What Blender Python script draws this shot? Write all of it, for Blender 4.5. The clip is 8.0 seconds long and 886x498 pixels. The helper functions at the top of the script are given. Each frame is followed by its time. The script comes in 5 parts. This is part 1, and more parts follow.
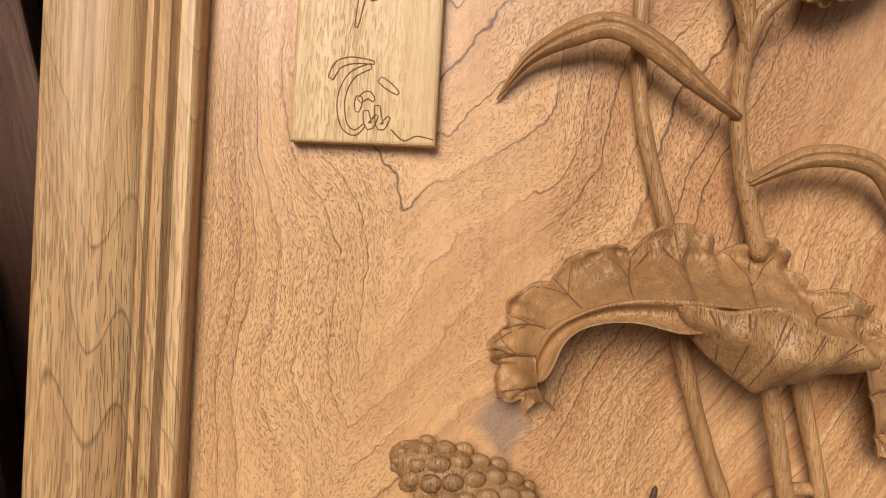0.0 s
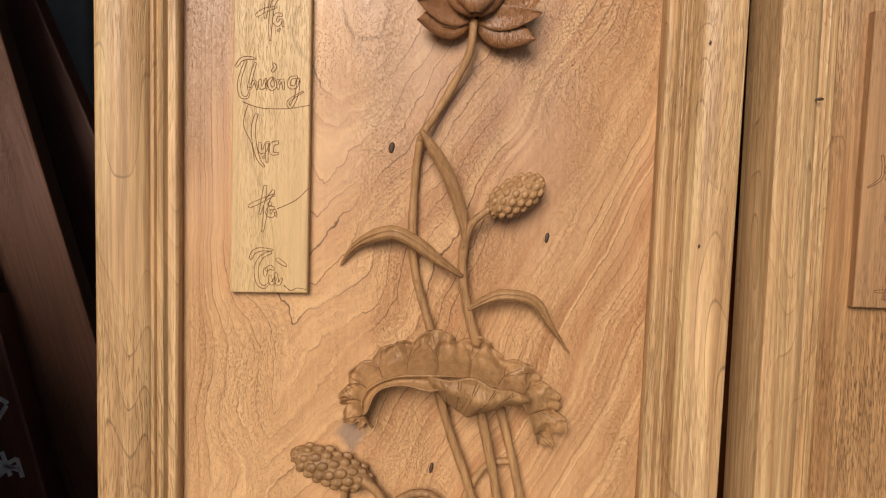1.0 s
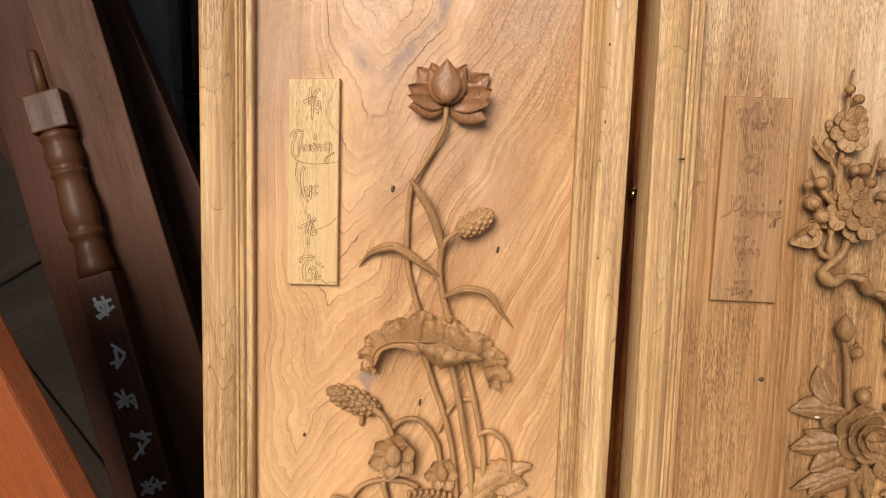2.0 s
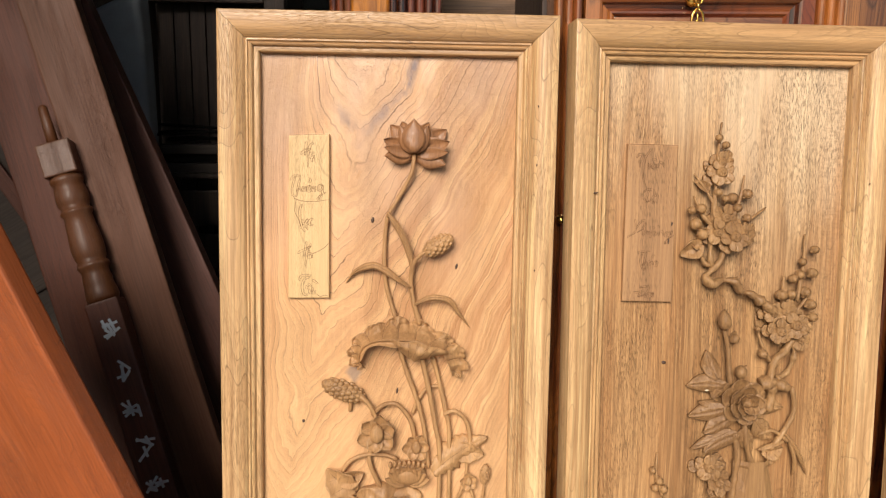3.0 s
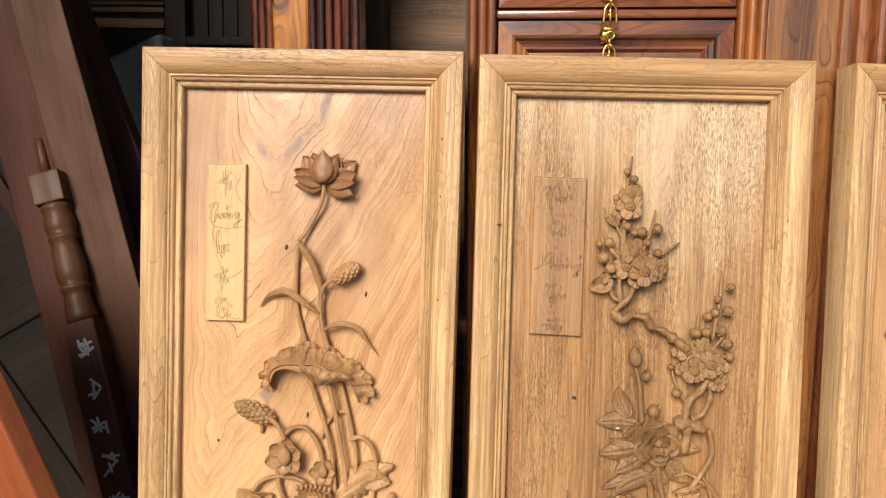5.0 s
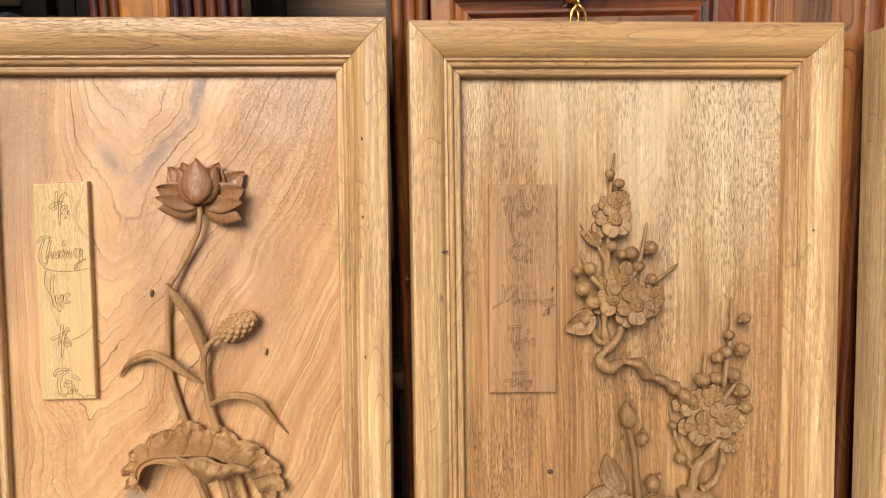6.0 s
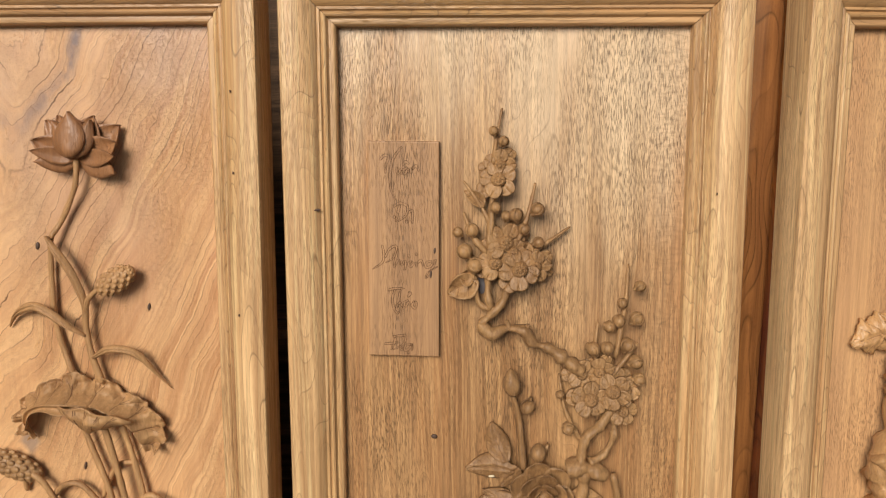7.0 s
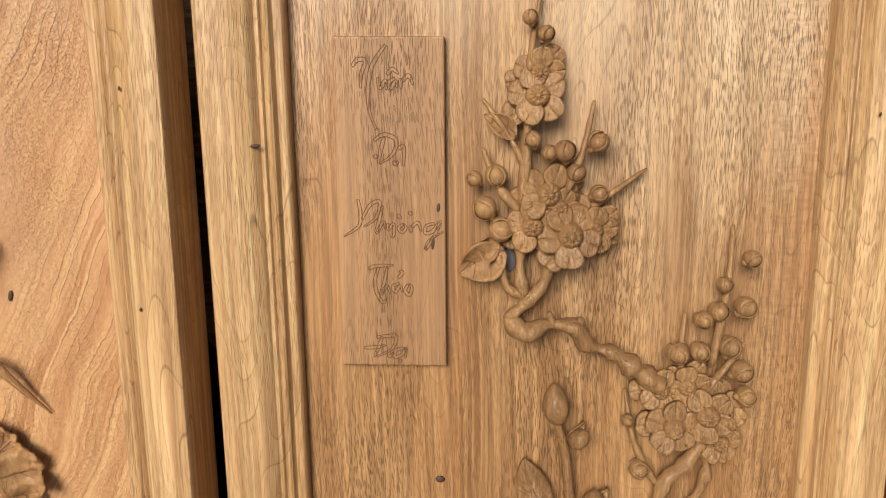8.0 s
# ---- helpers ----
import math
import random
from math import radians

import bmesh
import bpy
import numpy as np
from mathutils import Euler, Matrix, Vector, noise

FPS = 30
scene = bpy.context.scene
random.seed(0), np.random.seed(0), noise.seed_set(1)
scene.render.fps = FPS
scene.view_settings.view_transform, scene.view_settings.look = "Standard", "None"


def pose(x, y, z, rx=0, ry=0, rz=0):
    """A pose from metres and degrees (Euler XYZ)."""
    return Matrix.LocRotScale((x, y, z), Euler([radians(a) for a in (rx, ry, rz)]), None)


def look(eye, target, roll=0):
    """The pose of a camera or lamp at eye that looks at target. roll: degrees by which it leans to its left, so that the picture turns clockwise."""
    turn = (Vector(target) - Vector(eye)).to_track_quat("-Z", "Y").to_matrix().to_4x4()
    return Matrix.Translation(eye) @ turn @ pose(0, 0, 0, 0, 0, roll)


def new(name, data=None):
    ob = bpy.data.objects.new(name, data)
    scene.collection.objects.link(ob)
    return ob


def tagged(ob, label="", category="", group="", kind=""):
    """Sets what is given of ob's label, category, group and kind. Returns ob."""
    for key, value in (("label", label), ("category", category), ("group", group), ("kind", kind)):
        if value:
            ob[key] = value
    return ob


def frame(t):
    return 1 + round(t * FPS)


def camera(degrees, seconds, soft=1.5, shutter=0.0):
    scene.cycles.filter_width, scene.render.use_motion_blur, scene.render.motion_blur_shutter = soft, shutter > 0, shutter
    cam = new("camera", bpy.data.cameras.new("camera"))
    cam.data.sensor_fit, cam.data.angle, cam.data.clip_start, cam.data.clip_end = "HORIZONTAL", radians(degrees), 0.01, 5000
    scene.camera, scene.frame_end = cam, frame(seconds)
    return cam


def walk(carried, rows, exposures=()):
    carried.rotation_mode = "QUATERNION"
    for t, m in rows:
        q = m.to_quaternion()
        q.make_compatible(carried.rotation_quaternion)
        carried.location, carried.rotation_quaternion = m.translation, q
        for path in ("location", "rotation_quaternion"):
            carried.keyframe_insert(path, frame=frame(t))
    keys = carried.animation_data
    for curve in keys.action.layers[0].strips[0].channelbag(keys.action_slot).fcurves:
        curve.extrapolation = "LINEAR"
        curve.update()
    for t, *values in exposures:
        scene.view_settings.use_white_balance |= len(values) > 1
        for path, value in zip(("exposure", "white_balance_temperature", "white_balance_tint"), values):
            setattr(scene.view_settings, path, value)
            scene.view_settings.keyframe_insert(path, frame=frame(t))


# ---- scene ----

# ---------------------------------------------------------------- camera
# The first panel leans back five degrees; the path is given in that panel's own frame.
LEAN = Matrix.Translation((0, 0, 1.3)) @ pose(0, 0, 0, -5, 0, 0)
PATH = [
    (0.0, 0.1580, -0.3131, -0.4111, 88.01, -3.52, 1.48),
    (0.5, 0.1404, -0.4042, -0.3653, 88.98, -2.64, -3.52),
    (1.0, 0.2277, -0.5816, -0.2939, 84.68, -1.83, -1.40),
    (1.2, 0.2575, -0.6636, -0.2574, 83.51, -1.26, -0.71),
    (2.3, 0.2988, -0.8994, -0.2074, 81.58, -2.16, 3.33),
    (2.5, 0.2898, -0.9331, -0.1982, 81.95, -2.11, 2.78),
    (3.0, 0.2746, -1.0861, -0.1970, 83.88, -0.97, -1.30),
    (3.5, 0.3532, -1.2012, -0.1981, 86.41, -1.40, -3.98),
    (4.0, 0.5448, -1.2626, -0.2115, 88.53, -2.10, 1.02),
    (4.5, 0.6164, -1.2540, -0.2301, 87.98, -1.89, 5.80),
    (4.7, 0.5860, -1.2134, -0.2233, 87.37, -2.20, 6.19),
    (5.8, 0.4338, -0.8286, -0.1693, 85.87, 0.21, -1.08),
    (6.0, 0.4869, -0.8164, -0.1668, 85.51, 0.32, -1.27),
    (6.5, 0.6211, -0.7983, -0.1585, 84.25, -0.01, 1.21),
    (7.0, 0.6852, -0.7807, -0.1541, 81.44, -0.22, 4.27),
    (7.5, 0.6904, -0.6655, -0.1453, 76.83, -0.16, 4.82),
    (8.0, 0.6546, -0.5098, -0.1893, 77.61, 0.28, 3.62),
]
cam = camera(58.62, 8.0, soft=1.25)
walk(cam, [(t, LEAN @ pose(x, y, z, a, b, c)) for t, x, y, z, a, b, c in PATH],
     exposures=[(0.0, -0.15, 6550, 10), (0.5, -0.15, 6550, 10), (1.0, -0.18, 6550, 10), (1.3, -0.14, 6550, 10), (2.4, 0.29, 6450, 7), (3.0, 0.36, 6400, 7), (3.5, 0.34, 6400, 7), (4.5, 0.42, 6350, 7), (6.0, 0.28, 6300, 5), (7.0, 0.06, 6300, 5), (8.0, 0.14, 6350, 6)])

# ---------------------------------------------------------------- light
sky_world = bpy.data.worlds.new("sky")
scene.world = sky_world
sky_world.use_nodes = True
nt = sky_world.node_tree
sky = nt.nodes.new("ShaderNodeTexSky")
sky.sky_type, sky.sun_disc = "NISHITA", False
sky.sun_elevation, sky.sun_rotation = radians(28.8), radians(194.8)
sky.dust_density, sky.air_density = 1.5, 1.0
nt.links.new(sky.outputs[0], nt.nodes["Background"].inputs[0])
nt.nodes["Background"].inputs[1].default_value = 0.050

sun = new("sun", bpy.data.lights.new("sun", "SUN"))
sun.data.energy, sun.data.angle, sun.data.color = 3.95, radians(28), (1.0, 0.91, 0.81)
sun.matrix_world = look((-0.95, -3.6, 3.05), (0, 0, 1))


# ---------------------------------------------------------------- materials
def mat_base(name):
    m = bpy.data.materials.new(name)
    m.use_nodes = True
    return m, m.node_tree, m.node_tree.nodes["Principled BSDF"]


class N:
    """Short node wiring."""
    def __init__(self, tree):
        self.t = tree

    def node(self, kind, **kw):
        n = self.t.nodes.new(kind)
        for k, v in kw.items():
            if k == "operation":
                n.operation = v
            elif k == "data_type":
                n.data_type = v
            elif k == "blend_type":
                n.blend_type = v
        return n

    def put(self, sock, v):
        if isinstance(v, bpy.types.NodeSocket):
            self.t.links.new(v, sock)
        else:
            sock.default_value = v

    def math(self, op, a, b=0.0, c=0.0):
        n = self.node("ShaderNodeMath", operation=op)
        for s, v in zip(n.inputs, (a, b, c)):
            self.put(s, v)
        return n.outputs[0]

    def mix(self, f, a, b, blend="MIX"):
        n = self.node("ShaderNodeMix", data_type="RGBA", blend_type=blend)
        self.put(n.inputs[0], f)
        for i, v in ((6, a), (7, b)):
            self.put(n.inputs[i], v if isinstance(v, bpy.types.NodeSocket) else (*v, 1.0))
        return n.outputs[2]

    def noise(self, vec, scale=1.0, detail=3.0, rough=0.55, dist=0.0):
        n = self.node("ShaderNodeTexNoise")
        self.put(n.inputs["Vector"], vec)
        n.inputs["Scale"].default_value = scale
        n.inputs["Detail"].default_value = detail
        n.inputs["Roughness"].default_value = rough
        n.inputs["Distortion"].default_value = dist
        return n.outputs["Fac"]

    def ramp(self, f, lo, hi, a=0.0, b=1.0):
        n = self.node("ShaderNodeMapRange")
        for s, v in zip(n.inputs, (f, lo, hi, a, b)):
            self.put(s, v)
        return n.outputs[0]

    def vec(self, x, y, z):
        n = self.node("ShaderNodeCombineXYZ")
        for s, v in zip(n.inputs, (x, y, z)):
            self.put(s, v)
        return n.outputs[0]

    def bump(self, h, dist, strength=1.0):
        n = self.node("ShaderNodeBump")
        n.inputs["Distance"].default_value = dist
        n.inputs["Strength"].default_value = strength
        self.put(n.inputs["Height"], h)
        return n.outputs[0]


def coords(w, vary=0.0):
    """Object coordinates, moved by the object's random number so that alike pieces differ."""
    tc = w.node("ShaderNodeTexCoord").outputs["Object"]
    sep = w.node("ShaderNodeSeparateXYZ")
    w.put(sep.inputs[0], tc)
    x, y, z = sep.outputs
    if vary:
        r = w.node("ShaderNodeObjectInfo").outputs["Random"]
        x = w.math("ADD", x, w.math("MULTIPLY", r, 7.3 * vary))
        z = w.math("ADD", z, w.math("MULTIPLY", r, 3.1 * vary))
    return x, y, z


def wood(name, light, dark, along="z", rough=0.5, streak=0.8, lines=0.4, pores=0.5, vary=1.0, figure=None,
         coat=0.0, pore_dark=0.35, pore_size=(1900.0, 190.0), relief=0.00025, tint=None, wide=26.0, stain=False, tooled=0.0, fibre=0.38, rings=70.0, line_w=0.03, sharp=0.14, swirl=0.045, heart=None):
    """Wood with broad streaks, growth-ring lines, pore dashes and fine fibre relief, grain along one axis.
    figure: rings a metre of a cathedral figure on a board, whose axis drifts to the right going up."""
    m, tree, bsdf = mat_base(name)
    w = N(tree)
    x, y, z = coords(w, vary)
    if along == "x":
        x, z = z, x
    elif along == "y":
        y, z = z, y
    mul = lambda q, k: w.math("MULTIPLY", q, k)
    wob = w.noise(w.vec(mul(x, 9.0), mul(y, 9.0), mul(z, 2.2)), 1.0, 2.0)
    xb = w.math("ADD", x, mul(w.math("SUBTRACT", wob, 0.5), swirl))
    if figure:
        big = w.noise(w.vec(mul(x, 9.0), y, mul(z, 8.0)), 1.0, 1.0)
        fin = w.noise(w.vec(mul(x, 45.0), y, mul(z, 38.0)), 1.0, 3.0, 0.6)
        du = w.math("SUBTRACT", w.math("SUBTRACT", x, 0.131), mul(w.math("ADD", z, 0.424), 0.2))
        pos = w.math("MAXIMUM", du, 0.0)
        neg = w.math("MINIMUM", du, 0.0)
        fig = w.math("SUBTRACT", z, w.math("ADD", mul(pos, 1.2), mul(mul(pos, pos), 7.5)))
        # the left limb is shallow in the upper board and steep lower down, and plunges near the edge
        away = mul(neg, -1.0)
        fig = w.math("SUBTRACT", fig, mul(away, w.ramp(z, -0.42, -0.20, 2.2, 0.55)))
        far = w.math("MAXIMUM", w.math("SUBTRACT", away, 0.035), 0.0)
        fig = w.math("SUBTRACT", fig, mul(mul(far, far), 62.0))
        fig = w.math("ADD", fig, mul(w.math("SUBTRACT", big, 0.5), 0.16))
        fig = w.math("ADD", fig, mul(w.math("SUBTRACT", fin, 0.5), 0.034))
        field = mul(fig, figure)
        irregular = w.noise(w.vec(mul(field, 0.7), 3.0, 0.0), 1.0, 1.0)
        slow = w.noise(w.vec(mul(field, 0.42), mul(x, 2.0), mul(z, 0.8)), 1.0, 3.0, 0.62)
        field = w.math("ADD", field, mul(irregular, 1.6))
    else:
        field = w.math("ADD", mul(xb, rings), mul(w.math("ADD", y, wob), rings * 0.43))
        slow = w.noise(w.vec(mul(xb, wide), mul(y, wide), mul(z, 0.9)), 1.0, 5.0, 0.68)
    ring = w.math("FRACT", field)
    edge = w.math("ABSOLUTE", w.math("SUBTRACT", ring, 0.5))
    if figure:
        fine = w.noise(w.vec(mul(fig, 130.0), mul(x, 40.0), mul(z, 22.0)), 1.0, 3.0, 0.65)
    else:
        fine = w.noise(w.vec(mul(x, 300.0), mul(y, 300.0), mul(z, 8.0)), 1.0, 3.0, 0.65)
    thin = w.noise(w.vec(mul(x, 14.0), y, mul(z, 10.0)), 1.0, 2.0)
    line = mul(w.ramp(edge, 0.492 - line_w, 0.492), w.ramp(thin, 0.36, 0.56))
    if figure:
        # pores lie along the figure
        dash = w.noise(w.vec(mul(fig, pore_size[0] * 0.42), mul(x, pore_size[1] * 2.6), mul(z, pore_size[1] * 2.0)), 1.0, 1.0)
    else:
        dash = w.noise(w.vec(mul(xb, pore_size[0]), mul(y, pore_size[0]), mul(z, pore_size[1])), 1.0, 0.0)
    patch = w.noise(w.vec(mul(xb, 16.0), mul(y, 9.0), mul(z, 4.0)), 1.0, 3.0)
    pore = mul(w.ramp(dash, 0.56, 0.68), w.ramp(patch, 0.38, 0.60, 0.15, 1.0))
    tone = w.ramp(slow, 0.5 - sharp, 0.5 + sharp)
    if figure:
        vein = w.noise(w.vec(mul(field, 1.5), mul(x, 3.0), mul(z, 1.4)), 1.0, 4.0, 0.7)
        tone = w.math("MAXIMUM", mul(tone, 0.8), w.ramp(vein, 0.47, 0.66))
        calm = w.ramp(z, -0.60, -0.42, 0.35, 1.0)
        line = mul(line, calm)
        tone = mul(mul(tone, calm), w.math("MAXIMUM", w.ramp(du, -0.03, 0.10, 0.30, 1.0), w.ramp(du, -0.035, -0.085, 0.30, 0.8)))
    col = w.mix(mul(tone, streak), light, dark)
    if tint:
        hue = w.noise(w.vec(mul(xb, 13.0), mul(y, 11.0), mul(z, 1.7)), 1.0, 3.0, 0.6)
        col = w.mix(w.ramp(hue, 0.44, 0.62, 0.0, 0.85), col, tint)
    long = w.noise(w.vec(mul(xb, 420.0), mul(y, 420.0), mul(z, 3.5)), 1.0, 2.0, 0.6)
    col = w.mix(mul(w.ramp(long, 0.52, 0.34), fibre * 0.8), col, [min(0.85, c * 1.2) for c in light])
    col = w.mix(mul(w.ramp(fine, 0.42, 0.64), fibre), col, [c * 0.6 for c in dark])
    col = w.mix(mul(ring, 0.28 * min(1.0, lines * 1.6)), col, dark)
    if heart:
        # browner heartwood low on one side, pale sapwood above and along the other edge
        lump = w.noise(w.vec(mul(xb, 22.0), y, mul(z, 2.4)), 1.0, 3.0, 0.6)
        depth = w.math("ADD", w.math("ADD", z, mul(x, 0.55)), mul(w.math("SUBTRACT", lump, 0.5), 0.42))
        col = w.mix(w.ramp(depth, -0.06, -0.26, 0.0, 1.0), col, heart, "MULTIPLY")
        col = w.mix(w.ramp(depth, -0.09, 0.09, 0.0, 0.42), col, (0.90, 0.70, 0.48))
        ripple = w.noise(w.vec(mul(x, 95.0), y, mul(z, 330.0)), 1.0, 2.0)
        col = w.mix(mul(w.ramp(ripple, 0.46, 0.62), w.ramp(x, 0.345, 0.375, 0.0, 0.28)), col, [c * 0.8 for c in dark])
    if stain:
        band = w.math("ABSOLUTE", w.math("ADD", fig, 0.17))
        mask = mul(w.ramp(band, 0.030, 0.004), w.ramp(z, -0.19, -0.12))
        mask = mul(mask, w.ramp(w.noise(w.vec(mul(x, 30.0), y, mul(z, 14.0)), 1.0, 4.0, 0.65), 0.36, 0.52))
        mask = mul(mask, w.ramp(x, 0.145, 0.17))
        col = w.mix(mul(mask, 0.95), col, (0.10, 0.078, 0.095))
        spot = w.math("ADD", mul(w.math("ABSOLUTE", w.math("SUBTRACT", x, 0.179)), 80.0), mul(w.math("ABSOLUTE", w.math("ADD", z, 0.490)), 50.0))
        spot = w.math("ADD", spot, mul(fin, 0.8))
        col = w.mix(w.ramp(spot, 1.5, 0.9, 0.0, 0.6), col, (0.17, 0.14, 0.135))
        pale = w.noise(w.vec(mul(x, 6.0), 7.0, mul(z, 4.0)), 1.0, 3.0)
        col = w.mix(mul(mul(w.ramp(pale, 0.38, 0.58), w.ramp(z, -0.40, -0.16)), 0.62), col, (0.47, 0.295, 0.205))
    col = w.mix(mul(line, lines), col, [c * 0.25 for c in dark])
    col = w.mix(mul(pore, pores), col, [c * pore_dark for c in dark])
    tree.links.new(col, bsdf.inputs["Base Color"])
    w.put(bsdf.inputs["Roughness"], w.ramp(fine, 0.3, 0.8, rough - 0.08, rough + 0.14))
    h = w.math("SUBTRACT", mul(fine, 0.5), mul(pore, 1.2))
    if tooled:
        cut = w.noise(w.vec(mul(x, 130.0), mul(y, 130.0), mul(z, 130.0)), 1.0, 2.0, 0.55)
        h = w.math("ADD", h, mul(cut, tooled))
    tree.links.new(w.bump(h, relief), bsdf.inputs["Normal"])
    bsdf.inputs["Coat Weight"].default_value = coat
    bsdf.inputs["Coat Roughness"].default_value = 0.14
    bsdf.inputs["Coat IOR"].default_value = 1.85
    if coat:
        bsdf.inputs["Specular IOR Level"].default_value = 0.15
    return m


def plain(name, colour, rough=0.6, metal=0.0, grain=0.25, size=40.0, relief=0.0004, second=None):
    """A mottled surface: two scales of variation and a fine relief."""
    m, tree, bsdf = mat_base(name)
    w = N(tree)
    tc = w.node("ShaderNodeTexCoord").outputs["Object"]
    a = w.noise(tc, size, 5.0, 0.62)
    b = w.noise(tc, size * 0.12, 3.0)
    second = second or [c * 0.55 for c in colour]
    col = w.mix(w.math("MULTIPLY", w.ramp(a, 0.3, 0.75), grain), colour, second)
    col = w.mix(w.math("MULTIPLY", w.ramp(b, 0.35, 0.7), grain * 0.8), col, [c * 0.7 for c in colour])
    tree.links.new(col, bsdf.inputs["Base Color"])
    w.put(bsdf.inputs["Roughness"], w.ramp(a, 0.2, 0.8, rough - 0.08, rough + 0.1))
    bsdf.inputs["Metallic"].default_value = metal
    tree.links.new(w.bump(a, relief), bsdf.inputs["Normal"])
    return m


BOARD_LOTUS = wood("lotus_board_wood", (0.765, 0.458, 0.226), (0.44, 0.196, 0.082), vary=0, figure=30.0, streak=0.92, lines=0.9, pores=0.4, pore_size=(2900.0, 250.0), rough=0.33, stain=True, fibre=0.22)
BOARD_PLUM = wood("plum_board_wood", (0.74, 0.475, 0.252), (0.28, 0.146, 0.067), vary=0, streak=0.85, lines=0.3, pores=0.68, pore_size=(2300.0, 135.0), tint=(0.47, 0.255, 0.120), rough=0.34, wide=32.0, pore_dark=0.26, fibre=0.52, heart=(0.80, 0.71, 0.60))
BOARD_GRAPE = wood("third_board_wood", (0.65, 0.382, 0.178), (0.42, 0.210, 0.094), vary=0, streak=0.85, lines=0.25, pores=0.5, tint=(0.49, 0.27, 0.13), rough=0.46)
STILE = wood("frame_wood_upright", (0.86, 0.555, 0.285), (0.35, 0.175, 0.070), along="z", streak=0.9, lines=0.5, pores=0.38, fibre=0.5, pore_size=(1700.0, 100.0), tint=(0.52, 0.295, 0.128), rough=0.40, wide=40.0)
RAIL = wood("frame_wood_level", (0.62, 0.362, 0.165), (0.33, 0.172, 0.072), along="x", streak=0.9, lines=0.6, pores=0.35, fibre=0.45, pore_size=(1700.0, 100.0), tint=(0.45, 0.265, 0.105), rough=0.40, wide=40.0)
PLAQUE_PALE = wood("pale_plaque_wood", (0.70, 0.47, 0.23), (0.53, 0.32, 0.14), vary=0, streak=0.6, lines=0.25, rings=24.0, pores=0.3, rough=0.42, wide=18.0, fibre=0.25)
PLAQUE_BROWN = wood("brown_plaque_wood", (0.49, 0.272, 0.126), (0.27, 0.136, 0.060), vary=0, streak=0.8, lines=0.2, pores=0.75, pore_size=(1500.0, 110.0), rough=0.46)
CARVED = wood("carved_lotus_wood", (0.55, 0.308, 0.132), (0.32, 0.160, 0.064), vary=0, streak=0.8, lines=0.2, pores=0.05, rough=0.52, relief=0.0005, tooled=1.3, fibre=0.3)
CARVED_DARK = wood("carved_dark_wood", (0.41, 0.192, 0.082), (0.21, 0.090, 0.037), vary=0, streak=0.7, lines=0.2, pores=0.05, rough=0.42, relief=0.0006, tooled=1.2, fibre=0.3)
CARVED_PLUM = wood("carved_plum_wood", (0.47, 0.262, 0.108), (0.22, 0.108, 0.042), vary=0, streak=0.8, lines=0.2, pores=0.08, rough=0.52, relief=0.0006, tooled=1.5, fibre=0.35)
CARVED_PALE = wood("carved_third_wood", (0.62, 0.350, 0.148), (0.38, 0.185, 0.072), vary=0, streak=0.7, lines=0.2, pores=0.05, rough=0.40, relief=0.0007, tooled=1.6, fibre=0.3)
GREYSPOT = plain("grey_stained_wood", (0.17, 0.15, 0.16), 0.6, grain=0.5, size=300.0)
CHIP = plain("raw_chip_wood", (0.75, 0.62, 0.42), 0.6, grain=0.2, size=300.0)
# dark colour for vein tubes, painting the shade inside knife cuts
CUT_SHADE = plain("cut_shade_wood", (0.20, 0.095, 0.038), 0.7, grain=0.3, size=300.0)
GROOVE = plain("cut_line_wood", (0.17, 0.075, 0.028), 0.7, grain=0.3, size=300.0)
GROOVE_SOFT = plain("shallow_cut_wood", (0.15, 0.068, 0.027), 0.7, grain=0.3, size=300.0)
KNOT = plain("knot_wood", (0.085, 0.045, 0.028), 0.6, grain=0.5, size=400.0)
LACQUER = wood("lacquered_rosewood_upright", (0.20, 0.043, 0.015), (0.014, 0.005, 0.005), along="z", rough=0.38, streak=0.95, lines=0.5, rings=60.0, line_w=0.2, pores=0.15, coat=1.0, tint=(0.44, 0.145, 0.028), wide=44.0, relief=0.0001, sharp=0.08, fibre=0.2)
LACQUER_H = wood("lacquered_rosewood_level", (0.19, 0.042, 0.017), (0.014, 0.005, 0.005), along="x", rough=0.38, streak=0.95, lines=0.5, rings=60.0, line_w=0.2, pores=0.15, coat=1.0, tint=(0.30, 0.085, 0.016), wide=60.0, relief=0.0001, sharp=0.08, fibre=0.2)
LACQUER_PALE = wood("pale_rosewood", (0.36, 0.145, 0.043), (0.085, 0.025, 0.009), along="z", rough=0.38, streak=0.9, lines=0.6, rings=75.0, line_w=0.12, pores=0.2, coat=1.0, relief=0.0001, sharp=0.10, fibre=0.25)
LACQUER_FIELD = wood("rosewood_drawer_field", (0.46, 0.215, 0.10), (0.12, 0.042, 0.026), along="x", rough=0.38, streak=0.9, lines=0.6, rings=75.0, line_w=0.12, pores=0.2, coat=0.8, relief=0.0001, sharp=0.10, fibre=0.25)
BURL = wood("rosewood_burl", (0.52, 0.19, 0.022), (0.075, 0.018, 0.006), along="z", rough=0.4, streak=0.97, lines=0.5, rings=34.0, line_w=0.2, pores=0.1, coat=0.4, vary=0, relief=0.0001, sharp=0.12, fibre=0.1, swirl=0.42, wide=22.0)
# old wood with the deep shade of the background put into its base colour
SHADEWOOD = wood("old_wood_shade_dark", (0.058, 0.030, 0.018), (0.016, 0.009, 0.006), rough=0.6, streak=0.8, lines=0.4, pores=0.4, wide=40.0)
